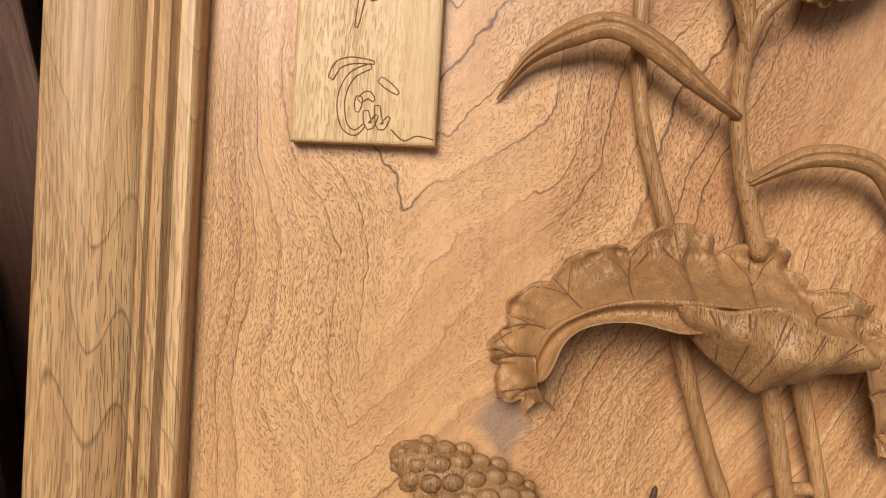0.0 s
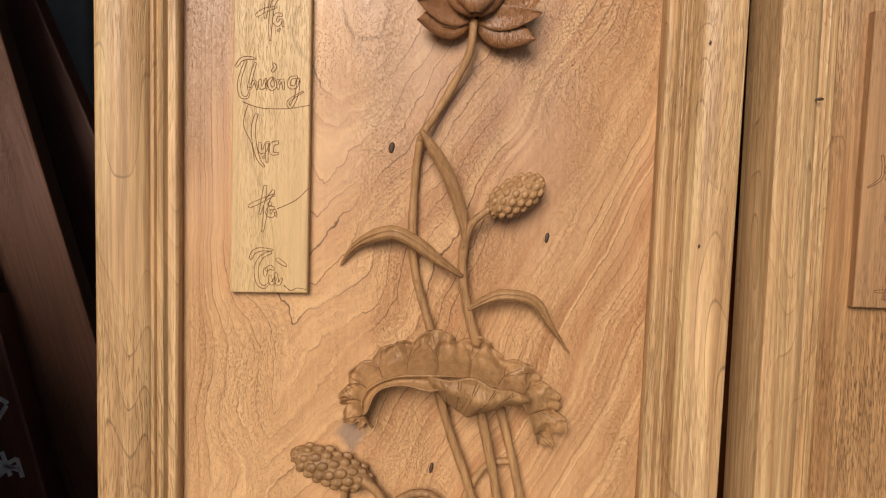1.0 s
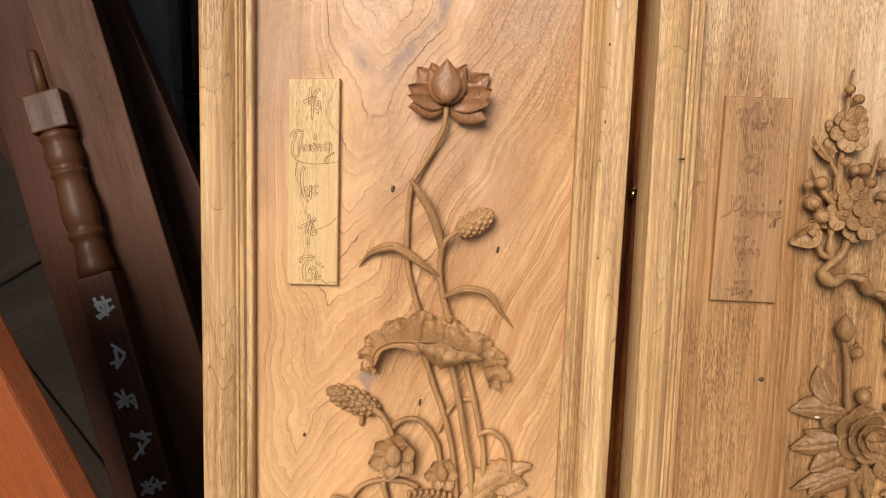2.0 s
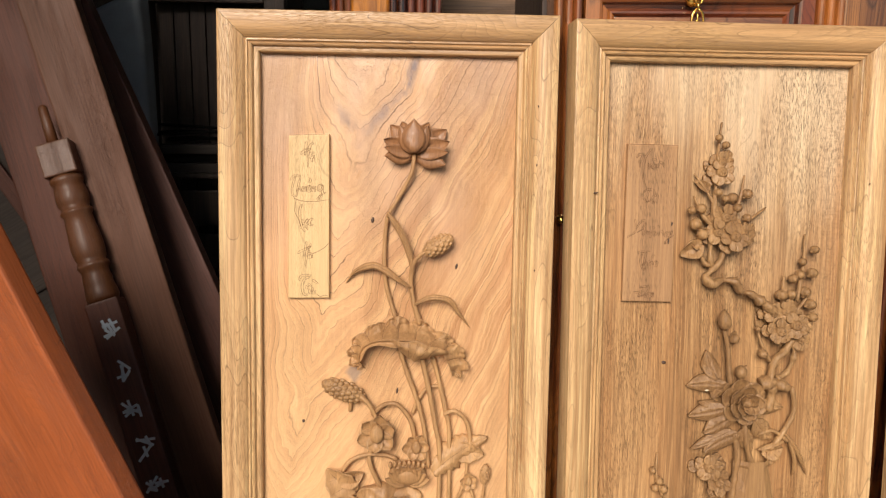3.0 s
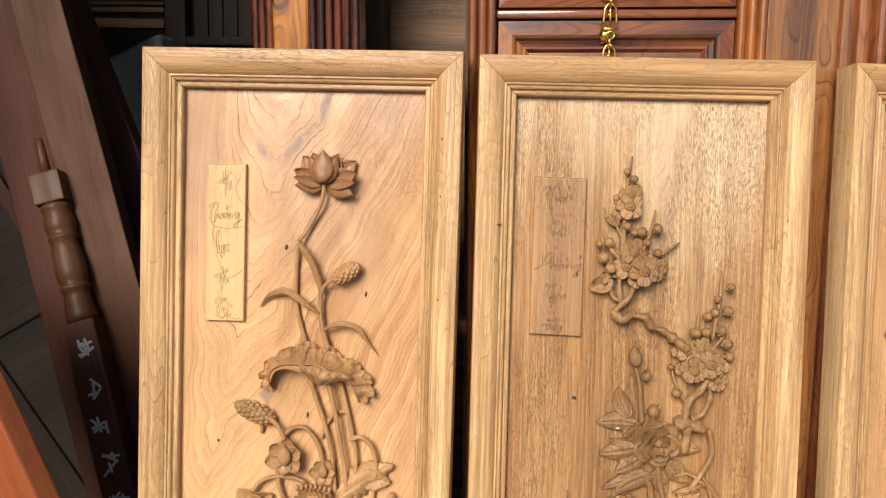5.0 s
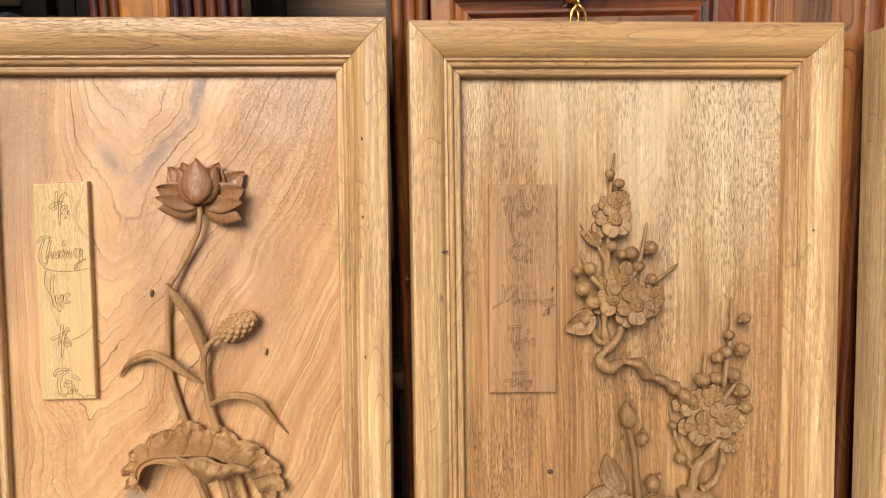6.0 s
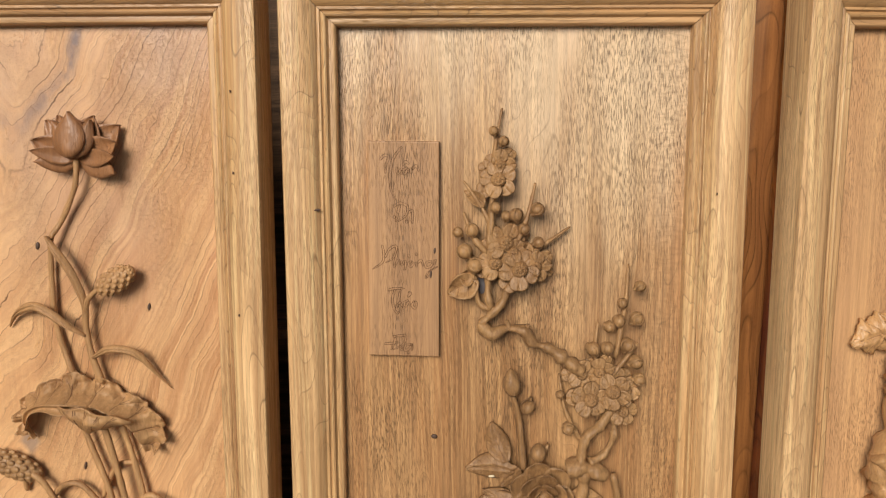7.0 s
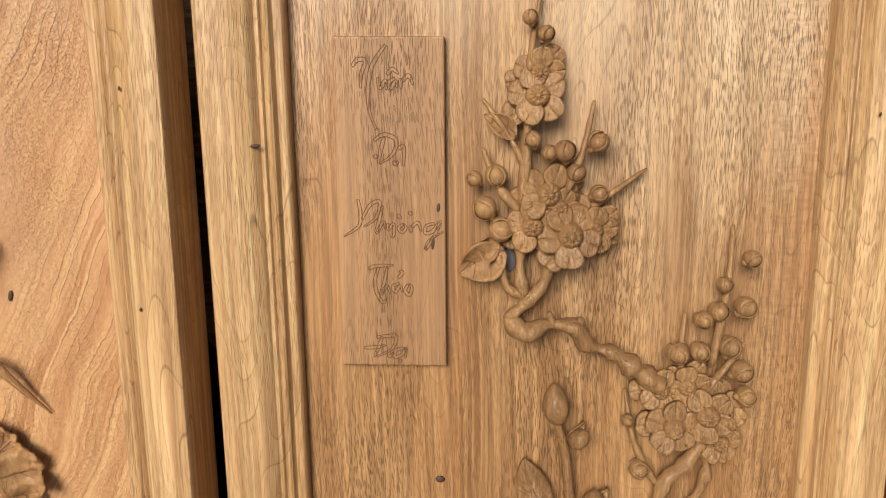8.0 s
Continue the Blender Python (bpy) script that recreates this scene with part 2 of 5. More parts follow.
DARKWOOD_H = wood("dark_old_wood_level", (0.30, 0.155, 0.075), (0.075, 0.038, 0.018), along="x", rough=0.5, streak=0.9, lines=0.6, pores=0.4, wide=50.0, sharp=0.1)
DULLWOOD = wood("dusty_dark_wood", (0.052, 0.033, 0.023), (0.026, 0.017, 0.012), along="x", rough=0.7, streak=0.8, lines=0.3, pores=0.4, wide=30.0)
# near black for the cable, and for the unlit gap beside the pier
NEAR_BLACK = wood("near_black", (0.006, 0.0045, 0.004), (0.003, 0.0025, 0.002), rough=0.9, streak=0.6, lines=0.3, pores=0.3)
NEAR_BLACK.node_tree.nodes["Principled BSDF"].inputs["Specular IOR Level"].default_value = 0.08
POST = wood("reddish_post_wood", (0.15, 0.042, 0.019), (0.065, 0.019, 0.009), rough=0.5, streak=0.6, lines=0.3, pores=0.4)
BALUSTER = wood("turned_post_wood", (0.145, 0.050, 0.017), (0.075, 0.026, 0.009), rough=0.45, streak=0.5, lines=0.25, pores=0.35)
BEAM = wood("dusty_brown_beam_wood", (0.132, 0.046, 0.018), (0.09, 0.030, 0.012), rough=0.6, streak=0.5, lines=0.15, pores=0.3)
DARKBEAM = wood("dark_red_beam_wood", (0.115, 0.033, 0.016), (0.065, 0.019, 0.010), rough=0.55, streak=0.6, lines=0.3, pores=0.3)
ORANGE = wood("orange_plank_wood", (0.47, 0.125, 0.035), (0.22, 0.052, 0.016), rough=0.45, streak=0.85, lines=0.4, pores=0.45, tint=(0.36, 0.090, 0.026), wide=24.0, fibre=0.3, sharp=0.16, swirl=0.12)
PAINT = plain("white_marking_paint", (0.78, 0.82, 0.85), 0.5, grain=0.6, size=200.0)
GREY = plain("grey_sheet", (0.30, 0.32, 0.345), 0.75, grain=0.5, size=14.0, relief=0.002)
BRASS = plain("polished_brass", (0.78, 0.50, 0.13), 0.24, metal=1.0, grain=0.3, size=120.0, relief=0.0001)
CONCRETE = plain("worn_concrete", (0.17, 0.163, 0.15), 0.85, grain=0.4, size=18.0, relief=0.001)
# plaster darkened in its base colour to hold the room's deep shade
PLASTER = plain("shade_dark_plaster", (0.10, 0.098, 0.092), 0.9, grain=0.35, size=9.0, relief=0.001)
PIER = plain("grey_render", (0.20, 0.21, 0.20), 0.9, grain=0.35, size=9.0, relief=0.001)
ASPHALT = plain("street_asphalt", (0.055, 0.055, 0.055), 0.9, grain=0.4, size=30.0)


# ---------------------------------------------------------------- mesh helpers
def mesh_of(bm, smooth=True):
    bmesh.ops.recalc_face_normals(bm, faces=bm.faces[:])
    me = bpy.data.meshes.new("mesh")
    for f in bm.faces:
        f.smooth = smooth
    bm.to_mesh(me)
    bm.free()
    return me


def part(name, bm, material, parent=None, label="", smooth=True, m=None):
    ob = new(name, mesh_of(bm, smooth) if isinstance(bm, bmesh.types.BMesh) else bm)
    if not ob.data.materials:
        ob.data.materials.append(material)
    ob.parent = parent
    if m is not None:
        ob.matrix_local = m
    if label:
        ob["label"] = label
    return ob


def thing(name, m, label, category, group="", kind=""):
    ob = new(name)
    ob.matrix_world = m
    ob.empty_display_size = 0.05
    return tagged(ob, label, category, group, kind)


def V(u, v, w):
    """A point of a panel from millimetres across, up from the top edge, and out of the board."""
    return Vector((u / 1000, -w / 1000, v / 1000))


def spline(pts, steps=6, closed=False):
    """Catmull-Rom through tuples of any length."""
    P = [np.array(p, float) for p in pts]
    n = len(P)
    out = []
    for i in range(n if closed else n - 1):
        a, b = (P[(i - 1) % n], P[(i + 2) % n]) if closed else (P[max(i - 1, 0)], P[min(i + 2, n - 1)])
        p, q = P[i], P[(i + 1) % n]
        for k in range(steps):
            t = k / steps
            out.append(0.5 * (2 * p + (q - a) * t + (2 * a - 5 * p + 4 * q - b) * t * t + (3 * p - a - 3 * q + b) * t ** 3))
    if not closed:
        out.append(P[-1])
    return out


def grid_faces(bm, rows, wrap=False):
    for r0, r1 in zip(rows, rows[1:]):
        k = len(r0)
        for j in range(k if wrap else k - 1):
            bm.faces.new((r0[j], r0[(j + 1) % k], r1[(j + 1) % k], r1[j]))


def tube(pts, r0, r1=None, flat=1.0, seg=10, knobbly=0.0, steps=6, seed=0):
    """A round stem through (u, v, w) points, tapering from r0 to r1 (mm)."""
    r1 = r0 if r1 is None else r1
    C = spline(pts, steps)
    bm = bmesh.new()
    rows = []
    for i, c in enumerate(C):
        d = C[min(i + 1, len(C) - 1)] - C[max(i - 1, 0)]
        d = Vector((d[0], d[1], d[2])).normalized()
        side = d.cross(Vector((0, 0, 1))).normalized()
        up = side.cross(d)
        t = i / (len(C) - 1)
        r = r0 + (r1 - r0) * t
        r *= 1 + knobbly * noise.noise((c[0] * 0.12 + seed, c[1] * 0.12, 0.3)) * 1.6
        if i in (0, len(C) - 1):
            r *= 0.7
        row = []
        for k in range(seg):
            a = 2 * math.pi * k / seg
            rr = r * (1 + knobbly * 0.5 * noise.noise((c[0] * 0.2 + k, c[1] * 0.2, seed)))
            o = side * math.cos(a) * rr + up * math.sin(a) * rr * flat
            row.append(bm.verts.new(V(c[0] + o.x, c[1] + o.y, c[2] + o.z)))
        rows.append(row)
    grid_faces(bm, rows, True)
    bm.faces.new(rows[0])
    bm.faces.new(rows[-1])
    return bm


def blade(pts, width, thick=3.0, taper=(0.15, 0.05), crease=0.7, seg=12):
    """A long narrow leaf along (u, v, w) points: a strip with a sunk midrib, thin edges and pointed ends."""
    C = spline(pts, 7)
    bm = bmesh.new()
    top, low = [], []
    for i, c in enumerate(C):
        t = i / (len(C) - 1)
        d = C[min(i + 1, len(C) - 1)] - C[max(i - 1, 0)]
        d = Vector((d[0], d[1])).normalized()
        side = Vector((-d.y, d.x))
        h = width * 0.44 * min(1.0, taper[0] + 3.2 * t * 0.9, taper[1] + 2.6 * (1 - t))
        a, b = [], []
        for k in range(seg + 1):
            s = 2 * k / seg - 1
            lift = thick * (1 - abs(s) ** 2.2) - thick * crease * math.exp(-(s / 0.16) ** 2)
            p = (c[0] + side.x * h * s, c[1] + side.y * h * s)
            a.append(bm.verts.new(V(*p, c[2] + lift * min(1, h / 2))))
            b.append(bm.verts.new(V(*p, c[2] - 1.2 - 0.6 * (1 - s * s))))
        top.append(a)
        low.append(b)
    grid_faces(bm, top)
    grid_faces(bm, low)
    for r in (0, -1):
        for k in range(seg):
            bm.faces.new((top[r][k], top[r][k + 1], low[r][k + 1], low[r][k]))
    for k in (0, seg):
        for i in range(len(top) - 1):
            bm.faces.new((top[i][k], top[i + 1][k], low[i + 1][k], low[i][k]))
    return bm


def sheet(fn, nu, nv, thick):
    """A curved sheet of some thickness: fn(s, t) gives (u, v, w) in mm; the underside lies thick mm lower."""
    bm = bmesh.new()
    top = [[bm.verts.new(V(*fn(i / nu, j / nv))) for j in range(nv + 1)] for i in range(nu + 1)]
    low = []
    for i in range(nu + 1):
        row = []
        for j in range(nv + 1):
            u, v, w = fn(i / nu, j / nv)
            row.append(bm.verts.new(V(u, v, w - thick)))
        low.append(row)
    grid_faces(bm, top)
    grid_faces(bm, low)
    for j in range(nv):
        bm.faces.new((top[0][j], top[0][j + 1], low[0][j + 1], low[0][j]))
        bm.faces.new((top[nu][j], top[nu][j + 1], low[nu][j + 1], low[nu][j]))
    for i in range(nu):
        bm.faces.new((top[i][0], top[i + 1][0], low[i + 1][0], low[i][0]))
        bm.faces.new((top[i][nv], top[i + 1][nv], low[i + 1][nv], low[i][nv]))
    return bm


def petal(cu, cv, cw, angle, length, width, rise=6.0, cup=5.0, thick=2.4, start=0.05, pointed=True):
    """A cupped petal from a centre outward at an angle; rise lifts the tip, cup hollows it across."""
    ca, sa = math.cos(radians(angle)), math.sin(radians(angle))

    def fn(s, t):
        q = 1 - (1 - s) ** 1.7
        r = start + (1 - start) * q
        if pointed is None:
            half = width / 2 * max(0.05, math.sin(math.pi * min(1.0, r ** 1.15)) ** 0.68)
        elif pointed:
            half = width / 2 * max(0.03, math.sin(math.pi * min(1.0, r ** 0.85)) ** 0.9)
        else:
            half = width / 2 * max(0.06, math.sin(math.pi * min(1.0, r ** 1.5)) ** 0.55)
        x = 2 * t - 1
        a, b = r * length, x * half
        w = cw + rise * r ** 1.6 + cup * x * x * (0.3 + 0.7 * r) * (1 - 0.4 * r) - 1.2 * math.exp(-(x / 0.12) ** 2) * (1 - r)
        return cu + ca * a - sa * b, cv + sa * a + ca * b, w
    return sheet(fn, 9, 6, thick)


def ball(cu, cv, cw, ru, rv, rw, rot=0.0, seams=0, rings=9, seg=14, point=0.0):
    """A carved bud or berry: an ellipsoid, with cut seams or a pointed end if asked."""
    bm = bmesh.new()
    ca, sa = math.cos(radians(rot)), math.sin(radians(rot))
    rows = []
    for i in range(rings + 1):
        th = math.pi * (0.04 + 0.92 * i / rings)
        row = []
        for j in range(seg):
            ph = 2 * math.pi * j / seg
            k = 1.0
            if seams:
                k -= 0.22 * max(0.0, math.cos(ph * seams + 2.0 * th)) ** 8
            x = math.cos(th) * (1 + point * (max(0, math.cos(th)) ** 4))
            yv = math.sin(th) * math.cos(ph) * k
            zv = math.sin(th) * math.sin(ph) * k
            a, b = x * ru, yv * rv
            row.append(bm.verts.new(V(cu + ca * a - sa * b, cv + sa * a + ca * b, cw + zv * rw)))
        rows.append(row)
    grid_faces(bm, rows, True)
    bm.faces.new(rows[0])
    bm.faces.new(rows[-1])
    return bm


def leaf_part(name, material, panel, bu, bv, bw, tu, tv, tw, width, teeth=0, veins=4, curl=5.0, thick=2.2, lobe=0.0, droop=0.0):
    """A broad carved leaf from base to tip with a toothed or lobed rim, a curl, and dark tubes that paint the shade of
    knife-cut veins.
    """
    L = math.hypot(tu - bu, tv - bv)
    dx, dy = (tu - bu) / L, (tv - bv) / L
    seed = bu * 0.37 + bv * 0.11

    def fn(s, t):
        x = 2 * t - 1
        half = width / 2 * math.sin(math.pi * min(1, s * 0.93 + 0.05)) ** 0.7 * (1 - 0.45 * s * s + 0.12)
        if lobe:
            half *= 1 + lobe * math.cos(3 * math.pi * s * 2)
        if teeth:
            half *= 1 + 0.09 * math.sin(s * teeth * 2 * math.pi)
        a, b = s * L, x * half
        sway = 0.06 * L * math.sin(math.pi * s) * math.sin(seed)
        vein = -1.7 * math.exp(-(x / 0.09) ** 2)
        vein -= 1.3 * max(0.0, math.cos((s - abs(x) * 0.22) * veins * 2 * math.pi)) ** 8 * (1 - abs(x) * 0.3)
        w = bw + (tw - bw) * s + curl * x * x * math.sin(math.pi * s) - droop * s * s + vein + 1.6 * noise.noise((s * 3, x * 1.5, seed))
        return bu + dx * a - dy * (b + sway), bv + dy * a + dx * (b + sway), w
    ob = part(name, sheet(fn, max(20, teeth * 5), 12, thick), material, panel)

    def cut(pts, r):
        part("vein", tube([(u, v, w + 0.05) for u, v, w in pts], r, r * 0.5, seg=5, steps=2), CUT_SHADE, ob)
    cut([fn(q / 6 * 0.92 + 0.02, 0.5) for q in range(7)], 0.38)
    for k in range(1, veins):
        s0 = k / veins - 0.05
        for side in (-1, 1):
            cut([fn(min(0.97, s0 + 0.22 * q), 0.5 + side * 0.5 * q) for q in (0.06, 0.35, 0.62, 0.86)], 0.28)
    return ob


def box_bm(x0, x1, y0, y1, z0, z1, bevel=0.0):
    bm = bmesh.new()
    bmesh.ops.create_cube(bm, size=1.0)
    for v in bm.verts:
        v.co = Vector(((x0 + x1) / 2 + v.co.x * (x1 - x0), (y0 + y1) / 2 + v.co.y * (y1 - y0), (z0 + z1) / 2 + v.co.z * (z1 - z0)))
    if bevel:
        bmesh.ops.bevel(bm, geom=bm.edges[:], offset=bevel, segments=2, affect="EDGES", profile=0.6)
    return bm


def extrude_profile(profile, a, b, axis, mitre0=None, mitre1=None):
    """Sweep a closed (s, h) profile from a to b. mitre0/1 give the shift of the end for each s."""
    bm = bmesh.new()
    rows = []
    for end, mt in ((a, mitre0), (b, mitre1)):
        rows.append([bm.verts.new(axis(s, h, end + (mt(s) if mt else 0.0))) for s, h in profile])
    grid_faces(bm, rows, True)
    bm.faces.new(rows[0])
    bm.faces.new(rows[1])
    return bm


def lathe(profile, seg=20):
    """Rings of (radius, height) about z."""
    bm = bmesh.new()
    rows = [[bm.verts.new((r * math.cos(2 * math.pi * k / seg), r * math.sin(2 * math.pi * k / seg), z)) for k in range(seg)] for r, z in profile]
    grid_faces(bm, rows, True)
    bm.faces.new(rows[0])
    bm.faces.new(rows[-1])
    return bm


# ---------------------------------------------------------------- the room
def room():
    ground = part("ground", box_bm(-300, 300, -300, 4.2, -0.3, -0.05), ASPHALT, smooth=False)
    tagged(ground, "grey asphalt street before the open workshop", "ground", kind="structure")
    fl = part("floor", box_bm(-1.25, 3.6, -1.75, 4.2, -0.05, 0.0), CONCRETE, smooth=False)
    tagged(fl, "worn grey concrete workshop floor", "floor", kind="structure")
    # the west wall is added out of view to keep sun off the timbers
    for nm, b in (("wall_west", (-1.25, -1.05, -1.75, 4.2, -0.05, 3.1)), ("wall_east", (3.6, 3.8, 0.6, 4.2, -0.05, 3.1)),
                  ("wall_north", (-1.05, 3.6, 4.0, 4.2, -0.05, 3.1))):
        tagged(part(nm, box_bm(*b), PLASTER, smooth=False), "plaster workshop wall coloured dark for deep shade", "wall", kind="structure")
    # unseen ceiling, added to limit the sky light from above
    tagged(part("ceiling", box_bm(-1.25, 3.8, -0.70, 4.2, 3.1, 3.25), PLASTER, smooth=False), "unseen plaster ceiling added to cut off the high sky", "ceiling", kind="structure")


room()

# ---------------------------------------------------------------- carved panels
W, H = 450.0, 1300.0
# frame moulding: distance from the outer edge, height over the board
PROFILE = [(0, -20), (0, 26.2), (0.8, 27.6), (2.2, 28.0), (4.0, 28.2), (9, 28.4), (16, 28.0), (22, 27.0), (27, 25.2), (31, 22.6), (33.6, 20.2),
           (34.6, 18.6), (35.2, 17.8), (36.4, 18.2), (37.6, 18.2), (38.4, 17.2), (38.9, 15.8), (39.6, 15.6), (40.4, 16.6), (42.0, 17.2), (43.6, 16.4), (44.4, 14.6), (45.0, 13.0),
           (45.8, 12.0), (48.5, 12.2), (50.8, 11.8), (52.0, 10.6), (52.6, 8.6), (52.8, -6), (52.8, -20)]


def frame_members(panel):
    def across(s, h, e):
        return V(e, -s, h)

    def upright_l(s, h, e):
        return V(s, e, h)

    def upright_r(s, h, e):
        return V(W - s, e, h)

    def across_low(s, h, e):
        return V(e, -H + s, h)
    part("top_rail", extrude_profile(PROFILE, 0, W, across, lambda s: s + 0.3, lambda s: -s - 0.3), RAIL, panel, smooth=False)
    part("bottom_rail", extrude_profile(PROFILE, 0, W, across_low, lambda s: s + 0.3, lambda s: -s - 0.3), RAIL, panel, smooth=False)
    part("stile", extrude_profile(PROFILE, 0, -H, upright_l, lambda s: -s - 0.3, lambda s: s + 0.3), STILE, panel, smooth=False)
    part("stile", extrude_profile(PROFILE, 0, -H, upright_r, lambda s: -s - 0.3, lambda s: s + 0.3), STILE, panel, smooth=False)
    for ch in panel.children:
        me = ch.data
        me.shade_smooth()
        ch.data.set_sharp_from_angle(angle=radians(32))


def board(panel, material, label):
    bm = bmesh.new()
    nx, nz = 60, 150
    top = []
    for i in range(nz + 1):
        row = []
        for j in range(nx + 1):
            u, v = 52.0 + (W - 104.0) * j / nx, -52.0 - (H - 104.0) * i / nz
            e = min(u - 52, W - 52 - u, -52 - v)
            w = 1.2 * noise.noise((u * 0.011, v * 0.009, 2.0)) + 0.5 * noise.noise((u * 0.05, v * 0.03, 5.0))
            row.append(bm.verts.new(V(u, v, w - 0.6 * math.exp(-e / 8))))
        top.append(row)
    grid_faces(bm, top)
    b = [bm.verts.new(V(u, v, -14)) for u, v in ((52, -52), (W - 52, -52), (W - 52, -H + 52), (52, -H + 52))]
    bm.faces.new(b)
    return part("board", bm, material, panel, label)


def knot(panel, u, v, ru, rv, rot=80):
    bm = ball(u, v, 0.9, rv, ru, 1.3, rot, rings=6, seg=10)
    part("knot", bm, KNOT, panel, "small dark knot in the board")


def word(panel, text, strokes, w, place, half=1.25, material=None):
    """An engraved word in flowing script: the cut outline of each brush stroke.
    place turns the tablet's own (across, down) hundredths into millimetres of the panel."""
    bm = bmesh.new()
    for st in strokes:
        C = [Vector(place(*p)) for p in st]
        C = [Vector((q[0], q[1])) for q in spline([(q.x, q.y) for q in C], 5)]
        n = len(C)
        lft, rgt = [], []
        for i, q in enumerate(C):
            d = (C[min(i + 1, n - 1)] - C[max(i - 1, 0)]).normalized()
            f = i / (n - 1)
            h = half * (0.45 + 0.75 * math.sin(math.pi * min(1.0, 0.16 + 0.84 * f)))
            lft.append((q.x - d.y * h, q.y + d.x * h, w))
            rgt.append((q.x + d.y * h, q.y - d.x * h, w))
        loop = lft + rgt[::-1] + [lft[0]]
        q = tube(loop, 0.27, 0.27, seg=5, steps=1)
        me = bpy.data.meshes.new("stroke")
        q.to_mesh(me)
        q.free()
        bm.from_mesh(me)
        bpy.data.meshes.remove(me)
    return part("engraved_word", bm, material or GROOVE, panel, "engraved cursive word " + text)


def plaque(panel, u0, v0, u1, v1, u2, v2, u3, v3, w, material, label):
    """A thin raised writing tablet given by its four corners, with slightly eased edges."""
    bm = bmesh.new()
    c = [(u0, v0), (u1, v1), (u2, v2), (u3, v3)]
    mid = (sum(p[0] for p in c) / 4, sum(p[1] for p in c) / 4)
    rows = []
    for inset, h in ((0, -2), (0, w - 0.9), (0.5, w - 0.2), (1.3, w)):
        rows.append([bm.verts.new(V(p[0] + math.copysign(inset, mid[0] - p[0]), p[1] + math.copysign(inset, mid[1] - p[1]), h)) for p in c])
    grid_faces(bm, rows, True)
    bm.faces.new(rows[-1])
    bm.faces.new(rows[0])
    return part("tablet", bm, material, panel, label, smooth=False)


def pod(panel, bu, bv, tu, tv, w, width, material, rows_n=9):
    """A lotus seed head: a tapered body set with rows of round seeds, half sunk."""
    L = math.hypot(tu - bu, tv - bv)
    ang = math.degrees(math.atan2(tv - bv, tu - bu))
    head = part("seed_head", ball((bu + tu) / 2, (bv + tv) / 2, w, L / 2, width * 0.46, width * 0.44, ang, rings=14, seg=20), material, panel)
    ca, sa = math.cos(radians(ang)), math.sin(radians(ang))
    for i in range(rows_n):
        f = (i + 0.5) / rows_n
        rr = width * 0.445 * math.sqrt(max(0.05, 1 - (2 * f - 1) ** 2))
        for k in range(9):
            a = 2 * math.pi * (k + 0.5 * (i % 2)) / 9
            if math.sin(a) < -0.25:
                continue
            x, b, z = (f - 0.5) * L * 0.97, rr * math.cos(a), rr * math.sin(a)
            r = min(L / rows_n * 0.50, rr * 0.34) * (0.9 + 0.2 * random.random())
            part("seed", ball((bu + tu) / 2 + ca * x - sa * b, (bv + tv) / 2 + sa * x + ca * b, w + z, r * 1.15, r * 0.95, r * 0.5, ang + 25, rings=5, seg=8), material, head)


def blossom(panel, u, v, w, r, material, turn=0.0, name="blossom"):
    """A plum blossom: five round hollowed petals that overlap, two more behind, round a cut rosette of stamens."""
    rnd = random.Random(u * 7 + v)
    lean_u, lean_v = rnd.uniform(-0.22, 0.22), rnd.uniform(-0.30, 0.10)

    def tip(x, y):
        """The whole flower tips a little to one side."""
        return lean_u * x + lean_v * y

    def rosette(s, t):
        ph = 2 * math.pi * t
        q = s * r * 0.43
        ray = abs(math.cos(5 * ph + turn)) ** 0.6
        h = 0.17 * r * (1 - s ** 3) + 0.085 * r * ray * math.sin(math.pi * min(1, 0.25 + s * 0.75)) - 0.08 * r * math.exp(-((s - 0.42) / 0.07) ** 2)
        x, y = q * math.cos(ph), q * math.sin(ph)
        return u + x, v + y, w + r * 0.10 + h + tip(x, y)
    heart = part(name, sheet(rosette, 10, 60, r * 0.3), material, panel)
    part("pistil", ball(u, v, w + r * 0.30, r * 0.10, r * 0.10, r * 0.08, rings=5, seg=8), material, heart)

    def pad(a, dist, size, level):
        dx, dy = math.cos(radians(a)), math.sin(radians(a))
        wave = rnd.uniform(0, 6)

        def fn(s, t):
            q, ph = s, 2 * math.pi * t
            edge = 1 + 0.05 * math.sin(3 * ph + wave) - 0.10 * max(0.0, math.cos(ph)) ** 12
            lx, ly = q * math.cos(ph) * size * edge, q * math.sin(ph) * size * 1.10 * edge
            # hollow like a spoon, the rim rolled over
            h = 0.12 * r * (1 - q ** 2) + 0.17 * r * q ** 5 - 0.10 * r * max(0.0, q - 0.86) / 0.14 - 0.025 * r * math.exp(-((ly / size) / 0.10) ** 2)
            x, y = dx * (dist + lx) - dy * ly, dy * (dist + lx) + dx * ly
            return u + x, v + y, w + level + h + 0.06 * r * ly / size + tip(x, y)
        part("petal", sheet(fn, 8, 22, r * 0.13), material, heart)
    for k in range(5):
        pad(turn + 72 * k + rnd.uniform(-5, 5), r * 0.68, r * rnd.uniform(0.43, 0.47), 0.15 * r * (k % 2) - 0.10 * r)
    for k in range(2):
        pad(turn + 36 + 144 * k + rnd.uniform(-15, 15), r * 1.0, r * 0.44, -0.40 * r)


